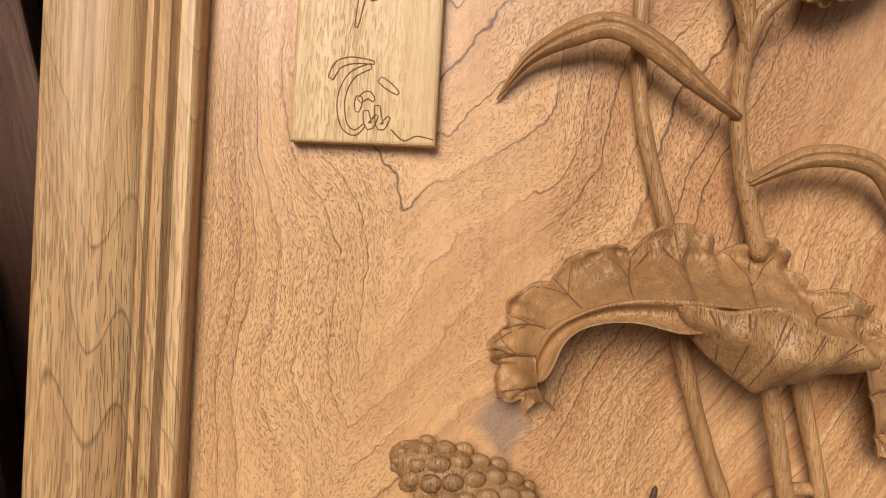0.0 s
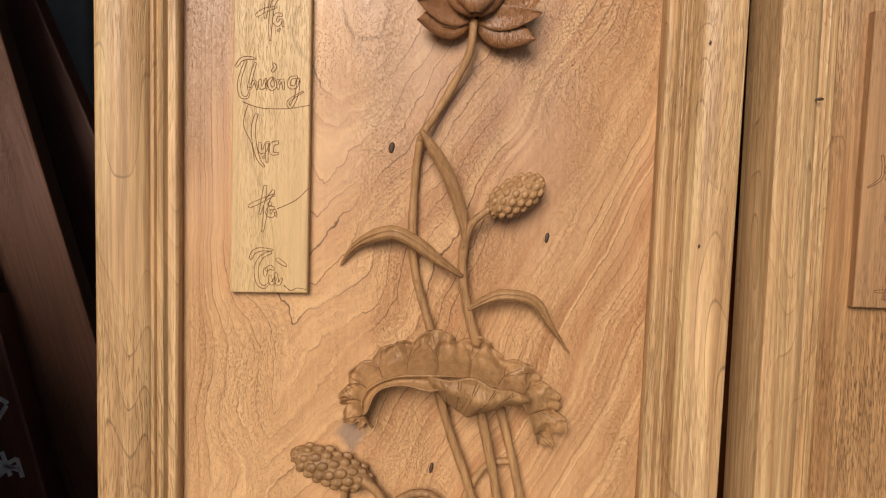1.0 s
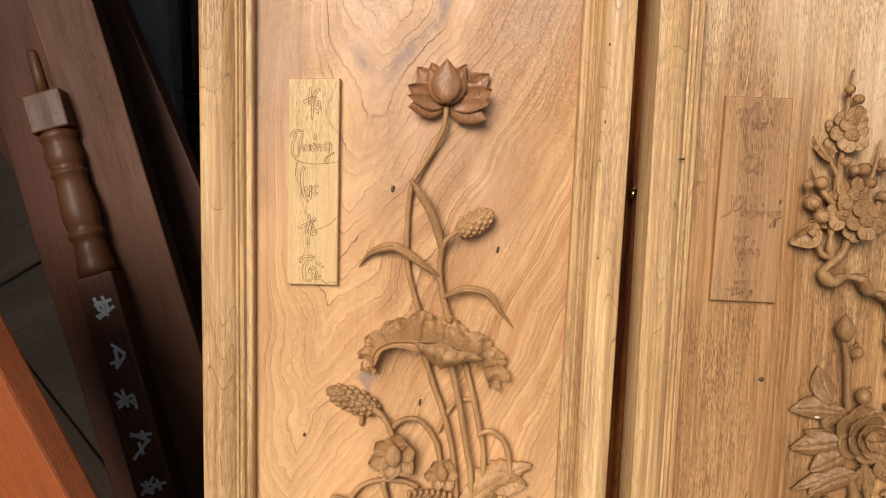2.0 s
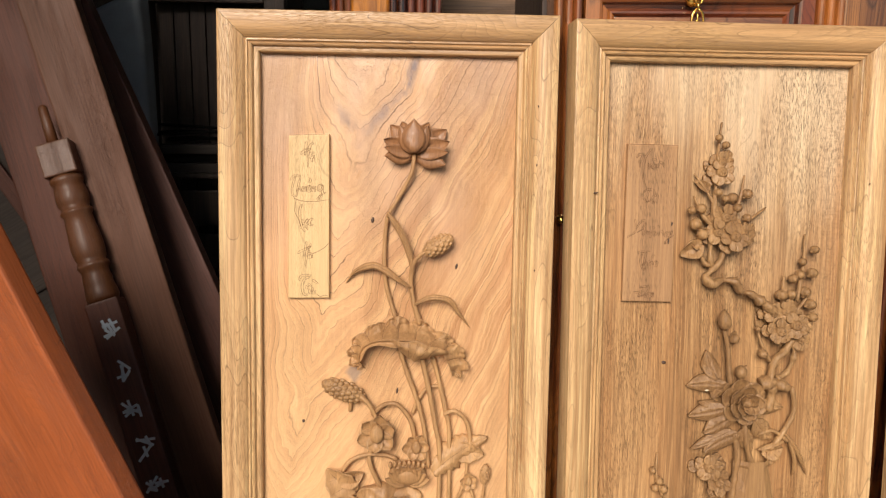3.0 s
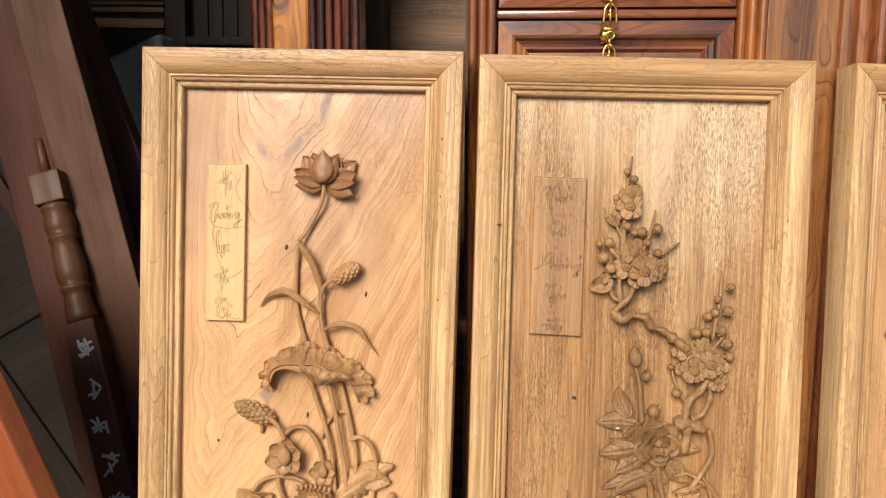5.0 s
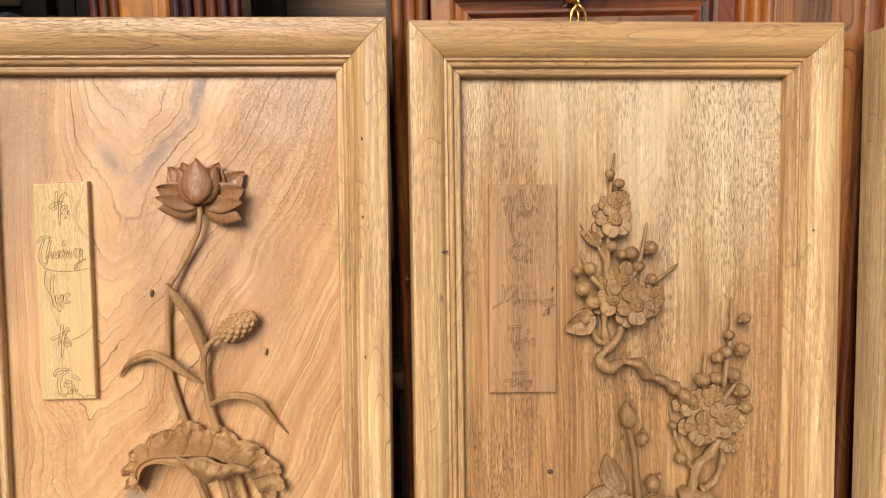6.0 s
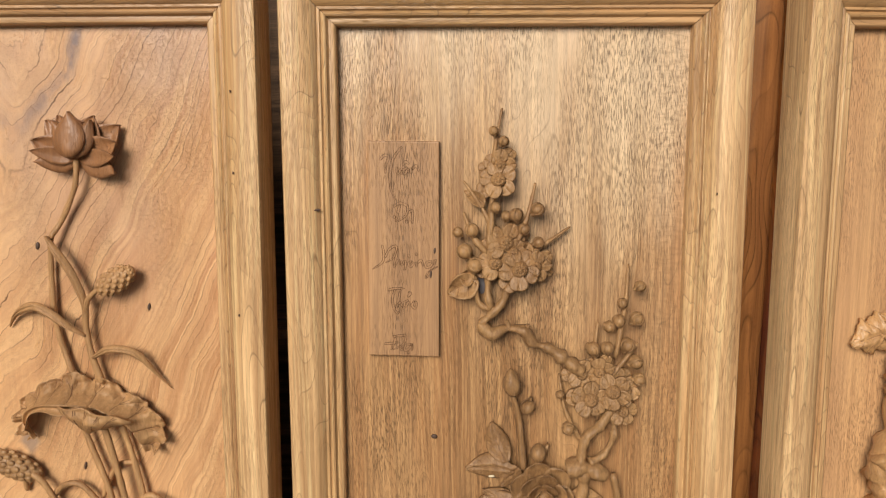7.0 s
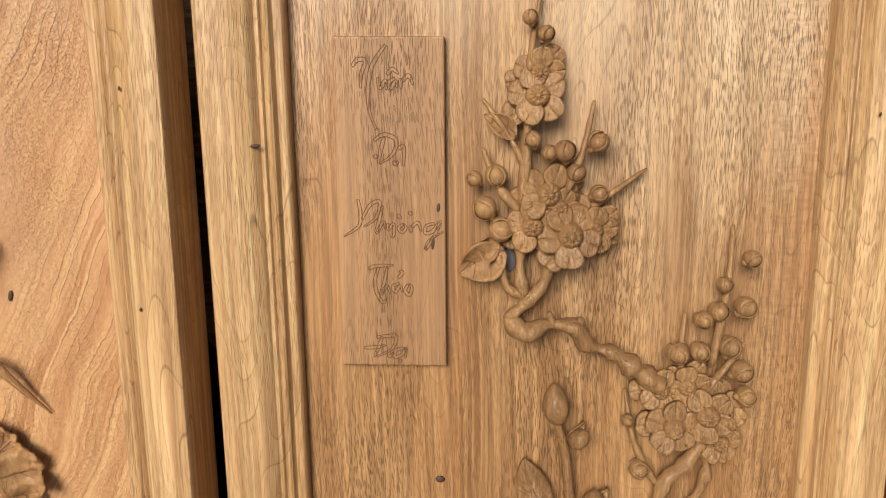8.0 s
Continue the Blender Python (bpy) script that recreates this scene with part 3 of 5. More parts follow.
def bud(panel, u, v, w, r, material, rot=90, name="bud"):
    """A round bud with two cut sepals wrapped about it, open in front."""
    r *= 0.84
    b = part(name, ball(u, v, w, r, r * 0.92, r * 0.92, rot, rings=9, seg=18), material, panel)
    ca, sa = math.cos(radians(rot)), math.sin(radians(rot))
    lean = 0.35 * math.sin(u * 1.7 + v)

    def sepal(side):
        def fn(s, t):
            th = math.pi * (0.10 + 0.86 * s)
            edge = 0.10 + 0.62 * math.sin(th) ** 1.5
            ph = math.pi / 2 + lean + side * (edge + t * 2.1)
            k = r * (1.10 - 0.05 * t)
            a, c, d = math.cos(th) * k, math.sin(th) * math.cos(ph) * k, math.sin(th) * math.sin(ph) * k
            return u + ca * a - sa * c, v + sa * a + ca * c, w + d
        part("sepal", sheet(fn, 9, 8, r * 0.14), material, b)
    sepal(1)
    sepal(-1)
    part("calyx", ball(u - ca * r * 0.95, v - sa * r * 0.95, w - r * 0.1, r * 0.4, r * 0.42, r * 0.42, rot, rings=5, seg=10), material, b)


def twig(panel, pts, r0, r1, material, knob=0.25, name="twig"):
    return part(name, tube(pts, r0, r1, knobbly=knob, seed=pts[0][0], seg=9), material, panel)


def lotus_flower(panel):
    u, v, w = 260, -184, 12
    flower = part("lotus_flower", ball(u - 1, v + 21, w + 8, 20, 17, 9, 90, rings=12, seg=20, point=0.06), CARVED_DARK, panel, "open lotus with broad pointed petals")
    # back petals, side petals, then the low drooping ones and the wrapped heart
    for a, L, wd, rise, cup, cw in ((130, 51, 30, -3, 6, -2), (38, 55, 30, -3, 6, -2), (112, 47, 28, 0, 5, 0), (66, 47, 28, 0, 5, 0),
                                (155, 45, 25, 8, 8, 1), (20, 50, 25, 8, 8, 1), (184, 40, 21, 13, -5, 1), (-18, 45, 21, 13, -5, 1), (168, 41, 15, 15, 3, 2), (4, 46, 15, 15, 3, 2)):
        part("petal", petal(u, v, w + cw, a, L, wd * 1.22, rise, cup, thick=2.6), CARVED_DARK, flower)
    for a, L, wd, cw in ((118, 43, 24, 13), (64, 43, 24, 13), (91, 47, 31, 18)):
        part("petal", petal(u, v, w + cw, a, L, wd, -3, -7, thick=2.2), CARVED_DARK, flower)


FAN_OUT = [(187, -482, 10), (176, -474, 8), (172, -460, 7), (177, -445, 6), (190, -430, 6), (211, -419, 6), (234, -409, 8), (255, -412, 6), (276, -415, 8), (302, -430, 7), (322, -443, 8), (335, -462, 10), (335, -478, 12), (325, -491, 14)]
FAN_IN = [(192, -477, 17), (189, -467, 20), (188, -457, 24), (192, -448, 28), (202, -441, 32), (215, -436, 36), (232, -434, 38), (252, -435, 36), (270, -438, 34), (286, -444, 36), (300, -451, 36), (307, -462, 30), (312, -474, 26), (317, -489, 20)]


def big_leaf(panel):
    """The wide lotus leaf: a scalloped fan behind, a rolled lip and a hanging fold in front."""
    def along(pts, t):
        k = t * (len(pts) - 1)
        i = min(int(k), len(pts) - 2)
        P = [np.array(pts[max(0, min(len(pts) - 1, i + d))], float) for d in (-1, 0, 1, 2)]
        f = k - i
        return 0.5 * (2 * P[1] + (P[2] - P[0]) * f + (2 * P[0] - 5 * P[1] + 4 * P[2] - P[3]) * f * f + (3 * P[1] - P[0] - 3 * P[2] + P[3]) * f ** 3)

    def vein(t, n, wd):
        return math.exp(-((((t * n) % 1.0) - 0.5) / wd) ** 2)

    def lobes(t):
        """Uneven scallops along the rim, 0 in the notches and 1 on the lobes."""
        return abs(math.sin(math.pi * (t * 10.5 + 0.35 + 0.45 * math.sin(5.1 * t + 0.6)))) ** 0.7

    def fan(s, t):
        a, b = along(FAN_IN, t), along(FAN_OUT, t)
        lob = lobes(t)
        small = abs(math.sin(math.pi * (t * 27 + 0.8 * math.sin(9 * t))))
        e = s * (0.85 + 0.17 * lob * s ** 3 + 0.04 * small * s ** 5)
        p = a + (b - a) * e
        out = (b - a) / max(1.0, math.hypot(b[0] - a[0], b[1] - a[1]))
        p = p + out * (3.6 * (lob - 0.55) + 0.8 * (small - 0.5)) * s ** 4
        crinkle = noise.noise((p[0] * 0.075, p[1] * 0.075, 2.0))
        bow = math.sin(math.pi * min(1, s))
        w = p[2] - 6.0 * bow + 11.0 * (lob - 0.5) * s ** 2.2 + 4.0 * (small - 0.5) * s ** 4 + 8.0 * crinkle * s + 4.0 * noise.noise((p[0] * 0.18, p[1] * 0.18, 9.0)) * s
        w -= 2.4 * vein(t, 11, 0.06) * (1 - 0.4 * s)
        w += 3.0 * max(0.0, s - 0.9) / 0.1 * (0.4 + lob)
        return p[0] + 2.5 * crinkle * s, p[1] + 2.5 * crinkle * s, w

    def lip(s, t):
        # the front rim hangs from the fan's inner edge in a wavy frill and turns under
        a = along(FAN_IN[:9], t)
        wave = 0.5 + 0.5 * math.sin(19 * t + 1.5 * math.sin(6 * t) + 0.8)
        h = (6.5 + 5.0 * wave) * min(1.0, 6 * t + 0.2) * min(1.0, 5 * (1 - t) + 0.12)
        # a rounded rim, a hollow below it, and a thin edge that flares forward again
        w = a[2] + 0.8 + 2.2 * math.exp(-((s - 0.16) / 0.13) ** 2) - 5.0 * math.sin(math.pi * min(1.0, s * 0.8)) + (2.0 + 3.5 * wave) * s ** 3
        return a[0] + 1.6 * s * math.cos(19 * t) + 3.0 * s * (1 - t), a[1] + 0.8 - h * s, w

    TOP = [(234, -437, 37), (247, -434, 41), (262, -434, 41), (277, -437, 40), (291, -443, 38), (309, -451, 31)]
    LOW = [(238, -443, 33), (246, -452, 33), (256, -460, 33), (266, -464, 33), (284, -459, 34), (309, -454, 29)]

    def fold(s, t):
        a, b = along(TOP, t), along(LOW, t)
        p = a + (b - a) * s
        crinkle = noise.noise((p[0] * 0.07, p[1] * 0.07, 7.0))
        w = p[2] + 10.0 * math.sin(math.pi * (0.12 + 0.88 * s)) * math.sin(math.pi * t) ** 0.7 + 3.5 * crinkle
        w -= 1.8 * vein(t + (0.55 - t) * 0.5 * s, 5, 0.05) * (0.3 + 0.7 * s)
        w += 3.2 * math.exp(-(s / 0.10) ** 2) * math.sin(math.pi * t)
        return p[0], p[1] + 1.6 * math.sin(15 * t + 1.0) * (1 - s) + 1.2 * noise.noise((t * 8, 6.0, 0)) * s, w
    lf = part("lotus_leaf", sheet(fan, 22, 230, 2.4), CARVED, panel, "broad scalloped carved lotus leaf with cut veins")
    part("rolled_lip", sheet(lip, 12, 110, 1.6), CARVED, lf)
    fl = part("leaf_fold", sheet(fold, 18, 60, 2.4), CARVED, lf)

    # thin dark tube laid on the leaf as the shaded crease of a vein
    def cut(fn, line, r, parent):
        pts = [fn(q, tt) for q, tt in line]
        part("vein", tube([(u, v, w + 0.1) for u, v, w in pts], r, r * 0.6, seg=5, steps=2), CUT_SHADE, parent)
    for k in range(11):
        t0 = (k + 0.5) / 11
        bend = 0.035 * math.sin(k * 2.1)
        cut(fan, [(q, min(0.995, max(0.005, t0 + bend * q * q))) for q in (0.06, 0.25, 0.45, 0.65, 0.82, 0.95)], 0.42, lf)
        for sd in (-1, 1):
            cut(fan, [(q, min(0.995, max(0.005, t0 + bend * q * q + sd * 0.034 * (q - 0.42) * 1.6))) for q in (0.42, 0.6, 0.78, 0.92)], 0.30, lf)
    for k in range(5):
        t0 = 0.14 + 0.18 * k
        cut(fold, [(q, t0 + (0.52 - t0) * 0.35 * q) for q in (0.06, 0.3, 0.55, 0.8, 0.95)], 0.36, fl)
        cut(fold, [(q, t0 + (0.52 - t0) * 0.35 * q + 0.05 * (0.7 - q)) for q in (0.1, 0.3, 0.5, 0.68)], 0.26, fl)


def small_lotus(panel, u, v, w, r, n=6, turn=0.0, spread=1.0, label=""):
    core = part("small_lotus", ball(u, v, w + r * 0.30, r * 0.46, r * 0.36, r * 0.32, 90, seams=2, rings=10, seg=20, point=0.2), CARVED, panel, label)
    for k in range(n):
        a = turn + 360 * k / n
        part("petal", petal(u, v, w, a, r * (0.95 + 0.1 * (k % 2)), r * 0.92, rise=r * 0.3, cup=r * 0.34, thick=2.0, pointed=None), CARVED, core)


def lotus_panel():
    panel = thing("carved_panel", LEAN, "tall framed pale wood panel carved with lotus, leaning on a wardrobe", "carved panel", "carved panels in a row")
    frame_members(panel)
    board(panel, BOARD_LOTUS, "pale board with wavy dark growth lines")
    plaque(panel, 90.5, -161, 145, -159, 145.2, -382.6, 88.8, -383.6, 8.6, PLAQUE_PALE, "pale raised tablet with engraved words")
    place = lambda x, y: (88 + 0.221 * (x - 68), -160 - 0.2175 * (y - 8))
    word(panel, "Hạ", [[(187, 50), (184, 90), (178, 135)], [(230, 58), (205, 85), (197, 140), (195, 205)], [(150, 128), (175, 110), (214, 97)],
                       [(234, 122), (216, 122), (208, 140), (220, 152), (232, 138), (237, 158)], [(221, 168), (226, 172)]], 8.6, place)
    word(panel, "Thưởng", [[(88, 292), (105, 268), (130, 262), (152, 266)], [(120, 270), (106, 310), (98, 350), (105, 386), (125, 388), (132, 368)], [(150, 276), (138, 320), (130, 362), (147, 336), (156, 364)],
                           [(165, 330), (166, 355), (178, 352), (183, 328), (186, 360)], [(206, 322), (193, 340), (203, 360), (216, 345), (206, 322)], [(203, 304), (213, 288), (206, 276)],
                           [(224, 328), (223, 360)], [(225, 342), (237, 331), (241, 360)], [(285, 318), (262, 324), (260, 350), (280, 348), (288, 322), (283, 375), (264, 416), (256, 400), (276, 382), (306, 364)]], 8.6, place, 1.0)
    word(panel, "Lục", [[(156, 440), (146, 480), (149, 540), (163, 590), (182, 614)], [(166, 535), (168, 562), (182, 560), (191, 533), (189, 575), (191, 600)], [(227, 532), (207, 540), (206, 568), (228, 568)], [(178, 580), (182, 584)]], 8.6, place)
    word(panel, "Hà", [[(186, 675), (180, 720), (168, 772)], [(214, 690), (191, 730), (185, 780), (178, 830)], [(132, 747), (165, 730), (217, 704)],
                       [(216, 750), (200, 750), (195, 768), (208, 775), (217, 758), (222, 778)], [(196, 733), (206, 739)]], 8.6, place)
    word(panel, "Trì", [[(139, 922), (150, 898), (175, 888), (213, 890)], [(208, 896), (175, 915), (159, 955), (165, 1000), (185, 1015), (202, 1000)], [(190, 950), (188, 978)], [(190, 958), (205, 947), (216, 957)],
                        [(203, 975), (210, 1002), (223, 982)], [(222, 965), (230, 1002), (244, 984)], [(224, 918), (258, 942)]], 8.6, place)
    for pts in ([(97, -246, 8.5), (110, -250, 8.5), (128, -250, 8.5), (145, -247, 8.5)], [(128, -377, 8.5), (133, -381, 8.5), (138, -379, 8.5), (144.5, -380, 8.5)],
                [(101, -248, 8.5), (98, -262, 8.5), (104, -276, 8.5), (106, -288, 8.5)], [(122, -322, 8.5), (136, -315, 8.5), (145, -306, 8.5)]):
        part("crack", tube(pts, 0.38, 0.3, seg=6), GROOVE, panel, "dark hairline crack")
    for u, v, ru, rv in ((203.8, -274.8, 2.2, 4.2), (320.3, -337.3, 1.6, 4.0), (108.5, -560, 2.0, 2.4), (240, -515, 1.5, 4.5)):
        knot(panel, u, v, ru, rv)
    for u, v in ((424, -118), (424, -196), (425, -338), (12, -205)):
        part("knot", ball(u, v, 27.4, 1.5, 0.8, 0.7, 85, rings=5, seg=8), KNOT, panel)
    lotus_flower(panel)
    c = CARVED
    def stem(pts, r0, r1=None, name="stem"):
        part(name, tube(pts, r0 * 0.88, (r1 or r0) * 0.88, knobbly=0.10, seed=pts[0][1]), c, panel)
    stem([(260, -184, 16), (257, -209, 15), (246, -231, 11), (236, -249, 10), (228, -262, 14), (224.5, -270, 12)], 3.4, 3.0)
    stem([(225, -266, 12), (222, -290, 9), (221, -312, 8), (220.6, -335, 8), (223, -362, 7), (230, -388, 7), (237, -410, 8)], 3.1, 3.6)
    stem([(276, -316, 20), (263, -328, 17), (258, -347, 14), (258.5, -369, 13), (263, -392, 13), (271, -418, 12)], 3.2, 4.2)
    part("leaf_blade", blade([(224.5, -262, 20), (235, -277, 22), (247, -297, 20), (256, -322, 17), (259, -342, 16)], 10.5, 3.2, taper=(0.25, 0.3)), c, panel)
    part("leaf_blade", blade([(168, -362, 3), (179, -347, 9), (195, -338, 16), (209, -335.5, 20), (225, -343, 21), (241, -355, 20), (258, -366, 16)], 11, 3.4, taper=(0.04, 0.3)), c, panel)
    part("leaf_blade", blade([(263, -390, 15), (282, -379.5, 19), (300, -379, 20), (313, -385, 17), (324, -401, 10), (341, -424, 3)], 9.5, 3.2, taper=(0.4, 0.04)), c, panel)
    pod(panel, 274, -319, 314, -294, 17, 25, c)
    big_leaf(panel)
    # three long stems under the leaf
    stem([(241, -446, 12), (254, -487, 12), (269, -527, 13), (279, -568, 13), (286, -624, 12)], 3.9, 3.4)
    stem([(272, -455, 20), (284.5, -508, 19), (294, -558, 18), (301, -603, 16), (300, -700, 10)], 4.1, 3.6)
    stem([(288, -460, 12), (300, -503, 11), (308, -539, 12), (314, -575, 12), (315, -700, 8)], 3.7, 3.5)
    stem([(262, -546, 8), (269, -527, 8), (282, -508.5, 9), (299, -505, 9)], 3.2, 3.2)
    pod(panel, 197, -524, 135, -501, 10, 27, CARVED_PLUM)
    stem([(174, -544, 4), (178, -524, 12), (187, -518.5, 16), (201, -530, 16), (212, -552, 14)], 3.0, 4.0)
    stem([(206, -549, 9), (219, -534, 12), (237, -530, 13), (251, -541, 13), (261, -559, 12), (266, -584, 10)], 3.6, 3.6)
    stem([(306, -545, 14), (319, -538.5, 16), (333, -547, 16), (341, -565, 14), (345, -595, 12)], 3.8, 3.6)
    small_lotus(panel, 213, -572, 14, 27, 6, 20, label="open carved lotus flower")
    small_lotus(panel, 268, -592, 12, 19, 6, 5)
    # half-open flower with a toothed seed crown
    crown = part("lotus_cup", ball(256, -631, 11, 26, 18, 12, 0, rings=10, seg=18), c, panel)
    for k in range(9):
        part("petal", petal(256, -646, 15, 20 + 17.5 * k, 33, 19, 8 + 6 * math.sin(math.pi * k / 8), 4, thick=2.2), c, crown)
    for k in range(8):
        part("tooth", ball(232 + 6.6 * k, -617 + 3.2 * math.sin(math.pi * k / 7), 18, 5, 3.0, 4, 90, rings=5, seg=8), c, crown)
    leaf_part("lotus_leaf", c, panel, 292, -628, 20, 368, -578, 16, 40, teeth=9, veins=5, curl=-12, droop=4, lobe=0.07)
    leaf_part("lotus_leaf", c, panel, 320, -598, 12, 364, -604, 10, 30, teeth=4, veins=3, curl=7)
    leaf_part("lotus_leaf", c, panel, 184, -660, 10, 142, -626, 14, 40, teeth=3, veins=3, curl=11)
    leaf_part("lotus_leaf", c, panel, 160, -648, 12, 194, -632, 12, 26, veins=3, curl=8)
    stem([(163, -632, 12), (176, -613, 13), (199, -604, 13), (226, -605, 12), (242, -611, 12)], 3.4, 3.6)
    stem([(207, -588, 12), (202, -607, 12), (206, -626, 12), (218, -652, 10)], 3.6, 3.8)
    stem([(171, -664, 9), (195, -676, 9), (226, -680, 9)], 3.4, 4.0)
    pod(panel, 364, -648, 367, -617, 10, 14, c, 7)
    stem([(365, -648, 9), (363, -670, 8), (358, -700, 7)], 2.4, 2.4)
    small_lotus(panel, 343, -643, 9, 13, 5, 30)
    stem([(343, -650, 7), (350, -668, 7), (352, -690, 7)], 2.6, 2.6)
    stem([(340, -612, 8), (338, -640, 8), (324, -680, 8)], 3.0, 3.0)
    # rocky bank at the foot of the plants
    for u, v, r in ((214, -668, 30), (246, -690, 38), (290, -705, 40), (205, -712, 34), (170, -704, 28), (335, -712, 34), (240, -730, 46), (310, -745, 46)):
        bm = ball(u, v, 3, r, r * 0.7, 12, random.uniform(0, 60), rings=24, seg=36)
        for q in bm.verts:
            q.co += Vector((noise.noise(q.co * 45), noise.noise(q.co * 55 + Vector((3, 1, 0))), noise.noise(q.co * 50 + Vector((0, 4, 2))))) * 0.007 + Vector((0, 0.002, 0)) * noise.noise(q.co * 130)
        part("rock", bm, c, panel)
    leaf_part("lotus_leaf", c, panel, 196, -694, 14, 146, -690, 12, 34, teeth=3, veins=3, curl=8)
    small_lotus(panel, 243, -682, 16, 24, 7, 10)
    return panel


def plum_panel():
    m = LEAN @ Matrix.Translation((0.4696, 0.0012, -0.0031)) @ Matrix(((0.99783, -0.0654, -0.00777, 0), (0.06546, 0.99783, 0.00719, 0), (0.00728, -0.00768, 0.99994, 0), (0, 0, 0, 1)))
    panel = thing("carved_panel", m, "tall framed brown wood panel carved with plum blossom and roses", "carved panel", "carved panels in a row")
    frame_members(panel)
    board(panel, BOARD_PLUM, "brown straight-grained board with coarse pores")
    plaque(panel, 81.3, -162.2, 152, -163, 151, -382, 79.4, -380, 8.0, PLAQUE_BROWN, "brown raised tablet with engraved words")
    place = lambda x, y: (81 + (0.180 + 0.000011 * (y - 88)) * (x - 79 - 0.022 * (y - 88)), -162 - 0.1865 * (y - 88))
    word(panel, "Xuân", [[(150, 190), (168, 168), (196, 172), (182, 215), (178, 262)], [(268, 120), (236, 160), (215, 200), (204, 270), (208, 340), (232, 404)],
                         [(240, 228), (246, 262), (266, 238), (268, 268)], [(298, 230), (276, 246), (284, 264), (302, 240), (306, 262)], [(272, 218), (290, 200), (312, 216)], [(318, 232), (320, 264)], [(322, 242), (346, 222), (362, 252)]], 8.1, place, 1.1, GROOVE_SOFT)
    word(panel, "Du", [[(258, 430), (246, 470), (236, 520)], [(222, 440), (258, 420), (300, 440), (286, 490), (240, 520)], [(222, 490), (232, 500)], [(290, 512), (296, 522), (306, 512)], [(308, 470), (326, 464), (325, 530)]], 8.1, place, 1.1, GROOVE_SOFT)
    word(panel, "Phương", [[(162, 646), (170, 690), (164, 740), (112, 776)], [(176, 715), (205, 665), (240, 655), (224, 712), (182, 742)], [(248, 668), (236, 720), (226, 765), (250, 726), (258, 752)],
                           [(266, 732), (268, 754), (286, 734), (286, 775), (276, 780)], [(322, 735), (304, 748), (316, 764), (330, 748), (322, 735)], [(302, 700), (312, 716)], [(340, 692), (352, 702)], [(346, 740), (348, 766)], [(350, 748), (372, 730), (384, 762)],
                           [(430, 735), (402, 742), (398, 768), (424, 762), (450, 728), (430, 778), (398, 828), (410, 796), (462, 764)]], 8.1, place, 0.95, GROOVE_SOFT)
    word(panel, "Thảo", [[(196, 896), (222, 886), (284, 884)], [(232, 890), (218, 940), (226, 990), (246, 1022), (256, 1008)], [(262, 892), (250, 950), (240, 988), (260, 960), (272, 990)],
                         [(304, 950), (282, 962), (290, 982), (306, 960), (314, 982)], [(300, 930), (316, 912), (304, 904)], [(336, 954), (324, 978), (340, 994), (348, 966), (336, 954)]], 8.1, place, 1.0, GROOVE_SOFT)
    word(panel, "Địa", [[(178, 1192), (222, 1190), (252, 1184)], [(240, 1150), (228, 1190), (212, 1226)], [(222, 1152), (262, 1148), (290, 1150), (276, 1196), (222, 1226)], [(262, 1200), (266, 1226), (280, 1212)],
                        [(318, 1196), (288, 1204), (286, 1230), (312, 1218), (324, 1194), (322, 1234)], [(298, 1240), (308, 1246)]], 8.1, place, 1.0, GROOVE_SOFT)
    for u, v, ru, rv in ((147, -272, 1.3, 3.0), (143, -296, 1.2, 4.4), (145.5, -470, 3.4, 2.6)):
        knot(panel, u, v, ru, rv) if v < -400 else part("worm_hole", ball(u, v, 7.9, rv, ru, 0.8, 85, rings=5, seg=8), KNOT, panel)
    part("knot", ball(33, -229, 24.6, 3.4, 1.2, 1.2, 5, rings=5, seg=8), KNOT, panel, "small dark knot in the frame")
    part("knot", ball(421, -214, 27.2, 1.2, 0.8, 0.8, 90, rings=5, seg=8), KNOT, panel)
    part("grey_spot", ball(194, -309, 0.2, 9, 5, 1.2, 95, rings=6, seg=12), GREYSPOT, panel, "grey stained spot on the board")
    part("chip", ball(205, -508, 14, 3.2, 1.4, 1.4, 0, rings=5, seg=6), CHIP, panel, "pale broken chip on a leaf")
    c = CARVED_PLUM
    T = lambda pts, r0, r1, k=0.3: twig(panel, pts, r0, r1, c, k)
    # upper spray
    T([(214, -131, 4), (208, -162, 9), (205, -185, 13)], 1.3, 2.6)
    T([(205, -205, 12), (203, -242, 12), (201, -268, 13)], 2.6, 4.0)
    T([(176, -233, 8), (185, -256, 12), (199, -273, 14)], 1.8, 3.4)
    T([(176, -202, 6), (194, -228, 10), (203, -246, 12)], 1.5, 2.6)
    T([(247, -204, 8), (239, -236, 13), (229, -262, 14)], 1.4, 3.0)
    T([(283, -248, 5), (258, -264, 10), (246, -272, 12)], 1.2, 2.8)
    T([(201, -290, 12), (200, -314, 12), (203, -330, 12)], 3.6, 4.2)
    T([(220, -300, 12), (215.5, -322, 12), (201, -338, 12), (191, -346, 13)], 3.6, 4.6)
    T([(186, -303, 10), (193, -326, 11), (213, -331, 12)], 3.0, 3.8)
    T([(191, -343, 13), (203, -355, 13), (218, -350, 13), (236, -352, 14), (245, -364, 14), (262, -370, 14), (280, -383, 14), (296, -395, 13)], 4.6, 7.0, 0.45)
    T([(222, -350, 13), (219, -341, 14)], 3.2, 2.2)
    T([(238, -352, 14), (241, -345, 15)], 3.2, 2.4)
